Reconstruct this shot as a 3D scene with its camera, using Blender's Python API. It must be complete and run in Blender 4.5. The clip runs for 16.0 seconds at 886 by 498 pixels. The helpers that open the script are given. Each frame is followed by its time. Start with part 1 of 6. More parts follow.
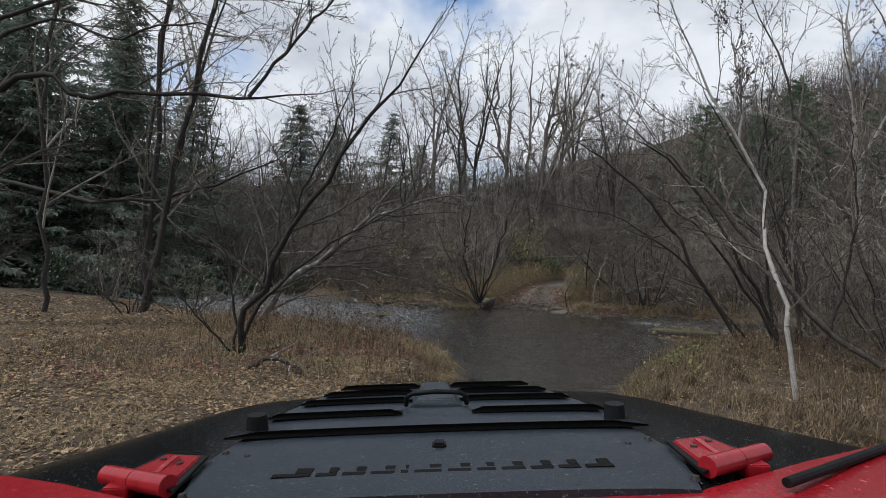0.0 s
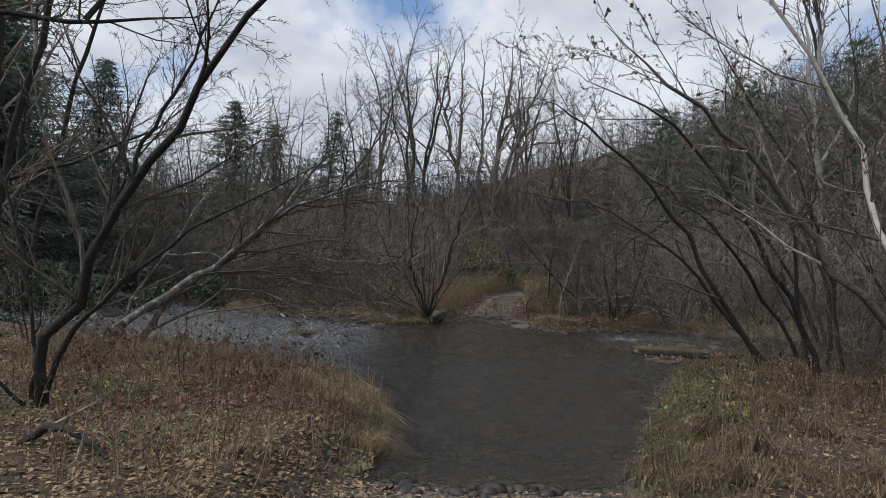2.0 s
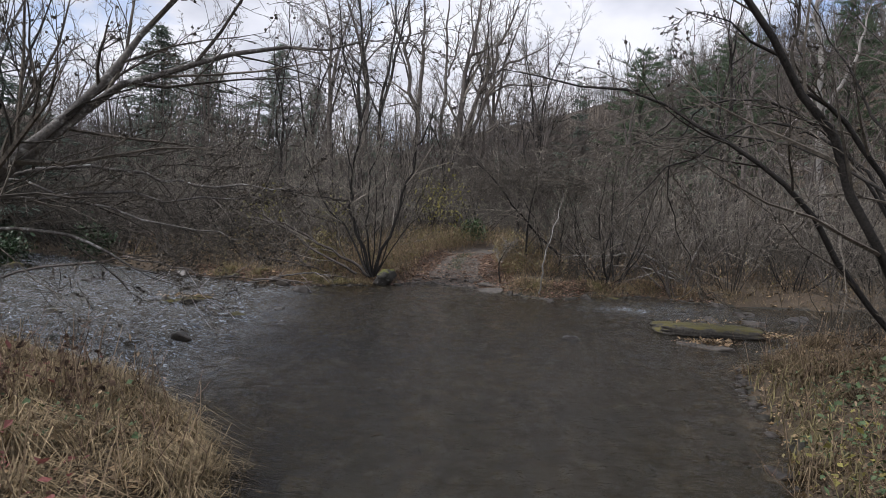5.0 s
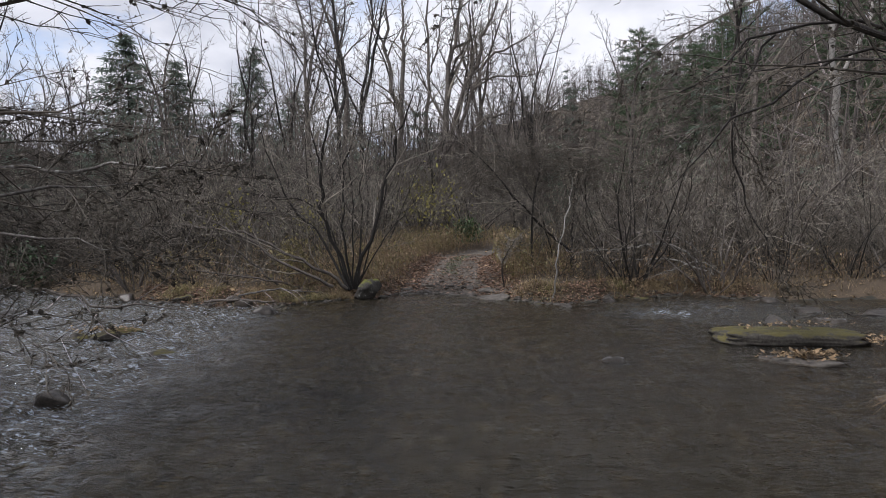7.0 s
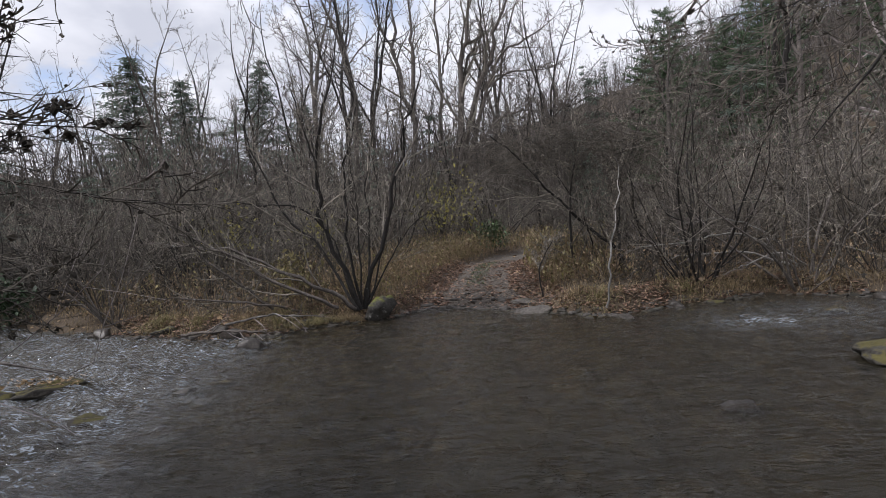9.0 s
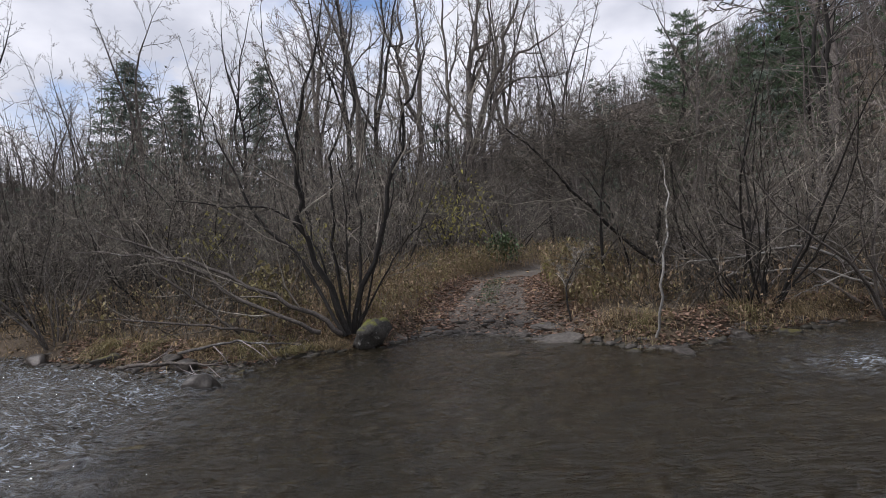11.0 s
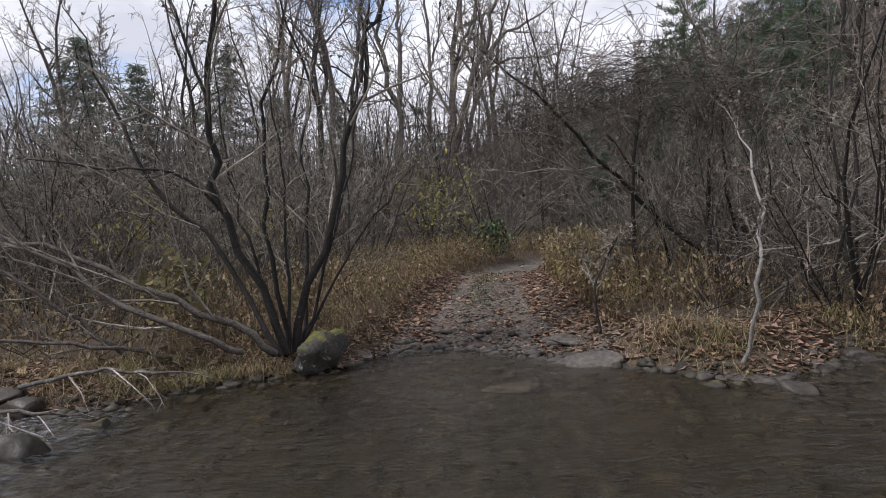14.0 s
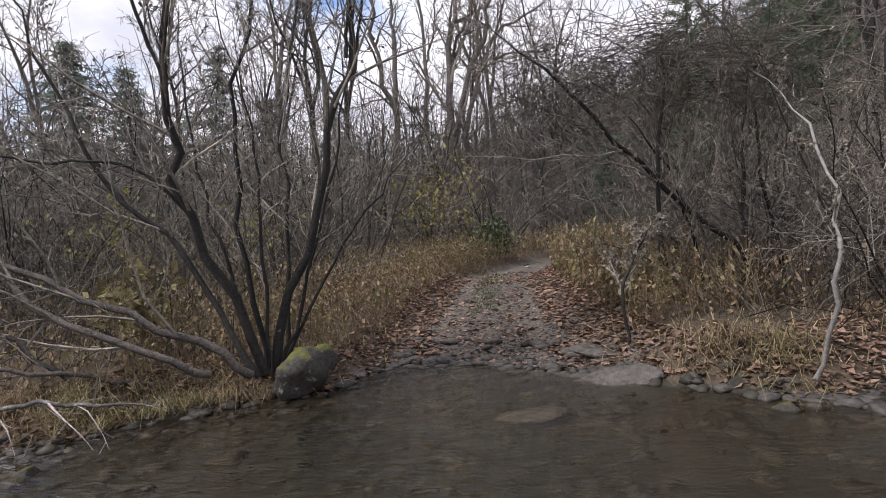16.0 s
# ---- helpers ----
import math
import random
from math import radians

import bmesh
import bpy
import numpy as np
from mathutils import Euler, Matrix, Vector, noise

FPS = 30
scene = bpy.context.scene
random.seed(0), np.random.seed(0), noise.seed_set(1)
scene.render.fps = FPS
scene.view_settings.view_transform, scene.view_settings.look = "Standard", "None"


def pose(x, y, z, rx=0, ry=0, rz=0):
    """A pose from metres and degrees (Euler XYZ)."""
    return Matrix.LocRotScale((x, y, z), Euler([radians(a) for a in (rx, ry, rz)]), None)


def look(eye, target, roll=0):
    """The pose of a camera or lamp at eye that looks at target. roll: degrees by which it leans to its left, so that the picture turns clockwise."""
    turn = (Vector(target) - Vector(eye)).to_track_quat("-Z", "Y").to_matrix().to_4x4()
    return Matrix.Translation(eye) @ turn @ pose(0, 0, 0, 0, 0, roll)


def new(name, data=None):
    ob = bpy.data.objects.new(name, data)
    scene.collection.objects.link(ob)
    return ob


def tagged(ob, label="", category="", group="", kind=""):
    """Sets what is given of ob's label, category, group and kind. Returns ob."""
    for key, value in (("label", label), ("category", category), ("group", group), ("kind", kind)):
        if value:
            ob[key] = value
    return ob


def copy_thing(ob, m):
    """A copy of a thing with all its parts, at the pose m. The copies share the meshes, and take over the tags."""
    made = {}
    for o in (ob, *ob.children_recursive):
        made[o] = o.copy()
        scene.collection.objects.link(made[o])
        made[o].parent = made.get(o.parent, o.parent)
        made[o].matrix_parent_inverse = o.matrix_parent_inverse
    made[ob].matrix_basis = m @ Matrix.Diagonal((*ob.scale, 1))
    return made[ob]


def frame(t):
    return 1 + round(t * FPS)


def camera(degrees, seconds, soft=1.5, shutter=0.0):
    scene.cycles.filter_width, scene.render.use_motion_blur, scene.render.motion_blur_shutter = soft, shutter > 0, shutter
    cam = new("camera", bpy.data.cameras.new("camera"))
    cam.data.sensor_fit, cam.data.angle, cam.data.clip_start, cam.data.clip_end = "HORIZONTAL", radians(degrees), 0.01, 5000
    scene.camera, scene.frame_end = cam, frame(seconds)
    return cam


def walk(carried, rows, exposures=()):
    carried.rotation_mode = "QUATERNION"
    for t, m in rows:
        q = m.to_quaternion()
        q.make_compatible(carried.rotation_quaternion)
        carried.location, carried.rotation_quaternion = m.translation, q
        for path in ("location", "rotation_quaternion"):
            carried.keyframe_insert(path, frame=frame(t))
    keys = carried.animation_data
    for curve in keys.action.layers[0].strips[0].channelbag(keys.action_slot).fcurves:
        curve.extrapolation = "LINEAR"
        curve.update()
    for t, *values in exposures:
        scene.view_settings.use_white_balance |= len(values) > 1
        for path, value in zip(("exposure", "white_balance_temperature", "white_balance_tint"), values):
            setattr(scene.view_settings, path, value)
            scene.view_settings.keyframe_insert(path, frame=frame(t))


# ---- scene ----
cam = camera(78.0, 16.0, soft=0.6)
PATH = [
    (0, look((-0.569, 6.081, 2.662), (-0.795, 8.068, 2.681), 1.7)),
    (0.5, look((-0.555, 7.086, 2.612), (-0.752, 9.076, 2.647), 0.8)),
    (1, look((-0.567, 8.029, 2.557), (-0.719, 10.023, 2.61), 1.1)),
    (1.5, look((-0.65, 8.935, 2.517), (-0.753, 10.932, 2.582), 2.0)),
    (2, look((-0.669, 9.906, 2.446), (-0.716, 11.904, 2.51), 1.6)),
    (2.5, look((-0.704, 10.841, 2.381), (-0.7, 12.841, 2.391), 1.7)),
    (3, look((-0.666, 11.772, 2.222), (-0.634, 13.772, 2.202), 2.8)),
    (3.5, look((-0.573, 12.649, 2.098), (-0.523, 14.647, 2.046), 4.2)),
    (4, look((-0.562, 13.563, 2.068), (-0.481, 15.56, 1.977), 5.1)),
    (4.5, look((-0.496, 14.453, 2.051), (-0.405, 16.449, 1.952), 4.7)),
    (4.7, look((-0.466, 14.772, 2.049), (-0.369, 16.767, 1.957), 3.9)),
    (6.8, look((-0.239, 17.807, 1.855), (-0.108, 19.802, 1.797), -0.8)),
    (7, look((-0.225, 18.094, 1.839), (-0.098, 20.089, 1.779), -0.7)),
    (7.5, look((-0.156, 18.76, 1.797), (-0.052, 20.756, 1.74), -2.7)),
    (8, look((-0.13, 19.416, 1.762), (-0.048, 21.413, 1.712), -3.4)),
    (8.5, look((-0.114, 20.042, 1.723), (-0.053, 22.041, 1.687), -3.8)),
    (9, look((-0.101, 20.635, 1.711), (-0.054, 22.634, 1.688), -4.1)),
    (9.2, look((-0.131, 20.846, 1.704), (-0.087, 22.845, 1.694), -3.3)),
    (11.3, look((-0.018, 23.309, 1.646), (0.011, 25.308, 1.677), -3.6)),
    (11.5, look((0.018, 23.558, 1.642), (0.05, 25.557, 1.669), -3.5)),
    (12, look((-0.006, 24.121, 1.658), (0.03, 26.12, 1.688), -3.6)),
    (12.5, look((0.034, 24.677, 1.585), (0.08, 26.677, 1.616), -3.7)),
    (13, look((0.031, 25.173, 1.545), (0.093, 27.172, 1.579), -4.0)),
    (13.5, look((0.06, 25.643, 1.531), (0.137, 27.641, 1.555), -4.0)),
    (14, look((0.029, 26.057, 1.521), (0.122, 28.054, 1.533), -3.5)),
    (14.5, look((-0.006, 26.3, 1.532), (0.099, 28.297, 1.533), -2.5)),
    (15, look((-0.001, 26.528, 1.527), (0.102, 28.525, 1.534), -2.7)),
    (15.5, look((0.046, 26.789, 1.522), (0.14, 28.786, 1.556), -4.1)),
    (16, look((0.047, 27.126, 1.503), (0.143, 29.124, 1.521), -4.7)),
]
walk(cam, PATH, [(0.0, -0.24, 6100, 9), (2.0, -0.34, 6020, 10), (3.0, -0.28, 6020, 13), (4.5, -0.04, 6100, 14), (8.0, -0.04, 6150, 14), (12.0, -0.16, 6100, 15), (14.5, 0.14, 6230, 15), (16.0, 0.28, 6260, 17)])

# ---------------------------------------------------------------- light
world = bpy.data.worlds.new("sky")
scene.world = world
world.use_nodes = True
wt = world.node_tree
wt.nodes.clear()
SUN_EL, SUN_AZ = radians(50), radians(-112)


def node(tree, kind, **values):
    n = tree.nodes.new(kind)
    for key, value in values.items():
        if key in n.inputs:
            n.inputs[key].default_value = value
    return n


def build_sky():
    coords = node(wt, "ShaderNodeTexCoord")
    stretch = node(wt, "ShaderNodeMapping")
    stretch.inputs["Scale"].default_value = (1.0, 1.0, 1.9)
    clouds = node(wt, "ShaderNodeTexNoise", Scale=2.6, Detail=7.0, Roughness=0.55)
    ramp = node(wt, "ShaderNodeValToRGB")
    ramp.color_ramp.elements[0].position, ramp.color_ramp.elements[1].position = 0.30, 0.42
    shade = node(wt, "ShaderNodeTexNoise", Scale=5.0, Detail=5.0)
    tone = node(wt, "ShaderNodeValToRGB")
    tone.color_ramp.elements[0].position, tone.color_ramp.elements[1].position = 0.35, 0.62
    tone.color_ramp.elements[0].color = (0.82, 0.84, 0.90, 1)
    tone.color_ramp.elements[1].color = (1.22, 1.22, 1.24, 1)
    hole = node(wt, "ShaderNodeVectorMath")
    hole.operation = "DISTANCE"
    hole.inputs[1].default_value = (-0.105, 0.87, 0.475)
    ragged = node(wt, "ShaderNodeTexNoise", Scale=9.0, Detail=6.0)
    reach = node(wt, "ShaderNodeMath")
    reach.operation = "MULTIPLY_ADD"
    reach.inputs[1].default_value = 0.30
    gap = node(wt, "ShaderNodeValToRGB")
    gap.color_ramp.elements[0].position, gap.color_ramp.elements[1].position = 0.20, 0.30
    cover = node(wt, "ShaderNodeMath")
    cover.operation = "MULTIPLY"
    sky = node(wt, "ShaderNodeTexSky")
    sky.sky_type, sky.sun_disc, sky.sun_elevation, sky.sun_rotation = "NISHITA", False, SUN_EL, SUN_AZ
    dim = node(wt, "ShaderNodeMix")
    dim.data_type, dim.blend_type = "RGBA", "MULTIPLY"
    dim.inputs["Factor"].default_value = 1.0
    dim.inputs["B"].default_value = (0.24, 0.24, 0.24, 1)
    mix = node(wt, "ShaderNodeMix")
    mix.data_type = "RGBA"
    back = node(wt, "ShaderNodeBackground", Strength=0.84)
    out = node(wt, "ShaderNodeOutputWorld")
    links = wt.links
    links.new(coords.outputs["Generated"], stretch.inputs["Vector"])
    links.new(stretch.outputs["Vector"], clouds.inputs["Vector"])
    links.new(stretch.outputs["Vector"], shade.inputs["Vector"])
    links.new(clouds.outputs["Fac"], ramp.inputs["Fac"])
    links.new(shade.outputs["Fac"], tone.inputs["Fac"])
    links.new(sky.outputs["Color"], dim.inputs["A"])
    links.new(coords.outputs["Generated"], hole.inputs[0])
    links.new(coords.outputs["Generated"], ragged.inputs["Vector"])
    links.new(ragged.outputs["Fac"], reach.inputs[0])
    links.new(hole.outputs["Value"], reach.inputs[2])
    links.new(reach.outputs[0], gap.inputs["Fac"])
    links.new(gap.outputs["Color"], cover.inputs[0])
    links.new(ramp.outputs["Color"], cover.inputs[1])
    links.new(cover.outputs[0], mix.inputs["Factor"])
    links.new(dim.outputs["Result"], mix.inputs["A"])
    links.new(tone.outputs["Color"], mix.inputs["B"])
    links.new(mix.outputs["Result"], back.inputs["Color"])
    links.new(back.outputs["Background"], out.inputs["Surface"])


build_sky()
sun_data = bpy.data.lights.new("sun", "SUN")
sun_data.energy, sun_data.angle, sun_data.color = 3.3, radians(8), (1.0, 0.96, 0.91)
sun = new("sun", sun_data)
sun.matrix_world = look((math.sin(SUN_AZ) * 50, math.cos(SUN_AZ) * 50, 50 * math.tan(SUN_EL)), (0, 0, 0))


# ---------------------------------------------------------------- materials
def surface(name, low, high, scale=3.0, rough=0.85, fine=40.0, bump=0.3, metal=0.0, spec=0.3, vary=0.25, blot=None, island=False, moss=None, thin=0.0):
    """A two-scale procedural surface: grain, broad blotches, relief and a random tone for each piece."""
    m = bpy.data.materials.new(name)
    m.use_nodes = True
    t = m.node_tree
    shader = t.nodes["Principled BSDF"]
    shader.inputs["Metallic"].default_value = metal
    shader.inputs["Specular IOR Level"].default_value = spec
    place = node(t, "ShaderNodeTexCoord")
    broad = node(t, "ShaderNodeTexNoise", Scale=scale, Detail=5.0, Roughness=0.6)
    grain = node(t, "ShaderNodeTexNoise", Scale=fine, Detail=6.0, Roughness=0.7)
    both = node(t, "ShaderNodeMath")
    both.operation = "MULTIPLY_ADD"
    both.inputs[1].default_value = 0.55
    ramp = node(t, "ShaderNodeValToRGB")
    ramp.color_ramp.elements[0].position, ramp.color_ramp.elements[1].position = 0.53, 1.05
    ramp.color_ramp.elements[0].color, ramp.color_ramp.elements[1].color = (*low, 1), (*high, 1)
    t.links.new(place.outputs["Object"], broad.inputs["Vector"])
    t.links.new(place.outputs["Object"], grain.inputs["Vector"])
    t.links.new(broad.outputs["Fac"], both.inputs[0])
    t.links.new(grain.outputs["Fac"], both.inputs[2])
    t.links.new(both.outputs[0], ramp.inputs["Fac"])
    colour = ramp.outputs["Color"]
    if blot:
        spots = node(t, "ShaderNodeTexNoise", Scale=blot[1], Detail=6.0, Roughness=0.65)
        t.links.new(place.outputs["Object"], spots.inputs["Vector"])
        edge = node(t, "ShaderNodeValToRGB")
        edge.color_ramp.elements[0].position, edge.color_ramp.elements[1].position = blot[2], blot[2] + 0.08
        t.links.new(spots.outputs["Fac"], edge.inputs["Fac"])
        over = node(t, "ShaderNodeMix")
        over.data_type = "RGBA"
        over.inputs["B"].default_value = (*blot[0], 1)
        t.links.new(edge.outputs["Color"], over.inputs["Factor"])
        t.links.new(colour, over.inputs["A"])
        colour = over.outputs["Result"]
    if moss:
        facing = node(t, "ShaderNodeSeparateXYZ")
        t.links.new(node(t, "ShaderNodeNewGeometry").outputs["Normal"], facing.inputs["Vector"])
        spots = node(t, "ShaderNodeTexNoise", Scale=moss[1], Detail=7.0, Roughness=0.7)
        t.links.new(place.outputs["Object"], spots.inputs["Vector"])
        grown = node(t, "ShaderNodeMath")
        grown.operation = "MULTIPLY_ADD"
        grown.inputs[1].default_value = 0.35
        t.links.new(facing.outputs["Z"], grown.inputs[0])
        t.links.new(spots.outputs["Fac"], grown.inputs[2])
        edge = node(t, "ShaderNodeValToRGB")
        edge.color_ramp.elements[0].position, edge.color_ramp.elements[1].position = moss[2], moss[2] + 0.12
        t.links.new(grown.outputs[0], edge.inputs["Fac"])
        over = node(t, "ShaderNodeMix")
        over.data_type = "RGBA"
        tuft = node(t, "ShaderNodeMix")
        tuft.data_type = "RGBA"
        tuft.inputs["A"].default_value = (*[c * 0.45 for c in moss[0]], 1)
        tuft.inputs["B"].default_value = (*[c * 1.35 for c in moss[0]], 1)
        t.links.new(grain.outputs["Fac"], tuft.inputs["Factor"])
        t.links.new(tuft.outputs["Result"], over.inputs["B"])
        t.links.new(edge.outputs["Color"], over.inputs["Factor"])
        t.links.new(colour, over.inputs["A"])
        colour = over.outputs["Result"]
    if vary:
        source = node(t, "ShaderNodeNewGeometry").outputs["Random Per Island"] if island else node(t, "ShaderNodeObjectInfo").outputs["Random"]
        span = node(t, "ShaderNodeMapRange")
        span.inputs["To Min"].default_value, span.inputs["To Max"].default_value = 1 - vary, 1 + vary
        t.links.new(source, span.inputs["Value"])
        tint = node(t, "ShaderNodeHueSaturation")
        t.links.new(span.outputs["Result"], tint.inputs["Value"])
        t.links.new(colour, tint.inputs["Color"])
        colour = tint.outputs["Color"]
    t.links.new(colour, shader.inputs["Base Color"])
    shader.inputs["Roughness"].default_value = rough
    if thin:
        # light that shines through leaves and needles
        veil = node(t, "ShaderNodeBsdfTranslucent")
        blend = node(t, "ShaderNodeMixShader", Fac=thin)
        t.links.new(colour, veil.inputs["Color"])
        t.links.new(shader.outputs["BSDF"], blend.inputs[1])
        t.links.new(veil.outputs["BSDF"], blend.inputs[2])
        t.links.new(blend.outputs["Shader"], t.nodes["Material Output"].inputs["Surface"])
    if bump:
        relief = node(t, "ShaderNodeBump", Strength=bump, Distance=0.02)
        t.links.new(grain.outputs["Fac"], relief.inputs["Height"])
        t.links.new(relief.outputs["Normal"], shader.inputs["Normal"])
    return m


BARK = surface("alder_bark", (0.020, 0.0175, 0.016), (0.185, 0.162, 0.143), 4, 0.9, 30, 0.8, blot=((0.28, 0.28, 0.26), 9, 0.62))
BARK_DARK = surface("wet_dark_bark", (0.008, 0.0075, 0.007), (0.046, 0.041, 0.037), 4, 0.85, 30, 0.8, blot=((0.17, 0.165, 0.155), 9, 0.66))
ALDER = surface("lichened_alder_bark", (0.035, 0.032, 0.029), (0.22, 0.205, 0.19), 4, 0.9, 24, 0.8, blot=((0.36, 0.36, 0.34), 8, 0.55))
RHODO = surface("dark_evergreen_leaf", (0.012, 0.025, 0.012), (0.05, 0.085, 0.035), 6, 0.45, 60, 0.0, vary=0.4, island=True)
BARK_PALE = surface("pale_bark", (0.15, 0.143, 0.132), (0.36, 0.345, 0.318), 5, 0.8, 25, 0.4, blot=((0.10, 0.09, 0.08), 6, 0.60))
TWIG = surface("twig_bark", (0.021, 0.0187, 0.016), (0.35, 0.315, 0.264), 2, 0.85, 20, 0.0, vary=0.62, island=True)
RED_TWIG = surface("russet_twig_bark", (0.03, 0.020, 0.014), (0.22, 0.150, 0.105), 2, 0.85, 20, 0.0, vary=0.6, island=True)
DARK_TWIG = surface("dark_twig_bark", (0.012, 0.0107, 0.0092), (0.155, 0.136, 0.110), 2, 0.85, 20, 0.0, vary=0.6, island=True)
TWIG_GREY = surface("grey_twig_bark", (0.06, 0.052, 0.05), (0.36, 0.318, 0.305), 2, 0.85, 20, 0.0, vary=0.62, island=True)
# hemlock green, lightened and greyed to carry the distance haze in its colour
NEEDLE = surface("hazed_conifer_needles", (0.075, 0.095, 0.080), (0.205, 0.25, 0.20), 3, 0.7, 30, 0.0, vary=0.35, island=True, thin=0.5)
PINE = surface("pine_needles", (0.05, 0.078, 0.05), (0.15, 0.205, 0.12), 3, 0.7, 30, 0.0, vary=0.35, island=True, thin=0.4)
DRY_LEAF = surface("dry_leaf", (0.03, 0.020, 0.012), (0.37, 0.265, 0.155), 6, 0.8, 60, 0.0, vary=0.8, island=True, thin=0.15)
RED_LEAF = surface("russet_leaf", (0.085, 0.052, 0.037), (0.31, 0.205, 0.15), 6, 0.7, 60, 0.0, vary=0.6, island=True, thin=0.15)
YELLOW_LEAF = surface("yellow_leaf", (0.17, 0.155, 0.04), (0.36, 0.33, 0.11), 6, 0.7, 60, 0.0, vary=0.3, island=True, thin=0.4)
MAROON_LEAF = surface("maroon_leaf", (0.10, 0.035, 0.033), (0.26, 0.10, 0.085), 6, 0.7, 60, 0.0, vary=0.4, island=True, thin=0.25)
GREEN_LEAF = surface("green_leaf", (0.028, 0.05, 0.024), (0.095, 0.135, 0.06), 6, 0.6, 60, 0.0, vary=0.4, island=True)
# matted dry grass, darkened: the right bank's tree shade is in this colour
SHADED_MAT_GRASS = surface("matted_grass", (0.015, 0.012, 0.008), (0.25, 0.185, 0.112), 2, 0.85, 30, 0.0, vary=0.6, island=True, thin=0.2)
DRY_GRASS = surface("dry_grass", (0.04, 0.031, 0.019), (0.43, 0.335, 0.20), 2, 0.8, 30, 0.0, vary=0.55, island=True, thin=0.25)
OLIVE_GRASS = surface("olive_grass", (0.055, 0.047, 0.024), (0.34, 0.295, 0.15), 2, 0.8, 30, 0.0, vary=0.5, island=True, thin=0.3)
WEED = surface("dead_weed", (0.10, 0.072, 0.047), (0.38, 0.285, 0.185), 2, 0.9, 30, 0.0, vary=0.5, island=True, thin=0.2)
STONE = surface("creek_stone", (0.022, 0.020, 0.018), (0.125, 0.113, 0.10), 3, 0.7, 18, 0.8)
WET_STONE = surface("wet_stone", (0.018, 0.016, 0.014), (0.075, 0.065, 0.055), 3, 0.3, 25, 0.5)
# stone tone under the moss is lowered to hold wetness and side shade
MOSS_STONE = surface("mossy_stone", (0.016, 0.015, 0.013), (0.085, 0.077, 0.066), 3, 0.8, 25, 0.6, moss=((0.10, 0.088, 0.029), 4.4, 0.73))
EARTH = surface("leafy_earth", (0.02, 0.016, 0.012), (0.125, 0.094, 0.064), 1.2, 0.95, 28, 0.6, vary=0, blot=((0.10, 0.085, 0.04), 0.7, 0.60))
BOULDER = surface("lichened_boulder", (0.015, 0.014, 0.012), (0.095, 0.088, 0.078), 2, 0.8, 22, 0.8, blot=((0.34, 0.34, 0.31), 10, 0.60), moss=((0.115, 0.118, 0.022), 2.4, 0.68))
COBBLE = surface("bed_cobble", (0.02, 0.019, 0.014), (0.065, 0.058, 0.043), 3, 0.6, 25, 0.3, vary=0.4, island=True)
GRAVEL = surface("gravel", (0.045, 0.039, 0.034), (0.19, 0.165, 0.142), 3, 0.85, 25, 0.3, vary=0.5, island=True)
BED = surface("wet_creek_bed", (0.008, 0.0078, 0.006), (0.048, 0.045, 0.034), 1.4, 0.7, 22, 0.5, vary=0)
TRACK = surface("gravel_track", (0.04, 0.034, 0.029), (0.155, 0.134, 0.113), 1.2, 0.95, 45, 0.7, vary=0, blot=((0.12, 0.085, 0.055), 1.4, 0.60))


# ---------------------------------------------------------------- mesh helpers
def mesh_from(name, verts, faces, material, smooth=False):
    me = bpy.data.meshes.new(name)
    me.from_pydata(verts, [], faces)
    me.materials.append(material)
    if smooth:
        me.polygons.foreach_set("use_smooth", [True] * len(me.polygons))
    me.update()
    return me


def part(name, bm, material, parent, label=""):
    """One mesh object under a thing, from a bmesh or a ready mesh."""
    if isinstance(bm, bmesh.types.BMesh):
        me = bpy.data.meshes.new(name)
        bm.to_mesh(me)
        bm.free()
        me.materials.append(material)
    else:
        me = bm
    ob = new(name, me)
    ob.parent = parent
    return tagged(ob, label)


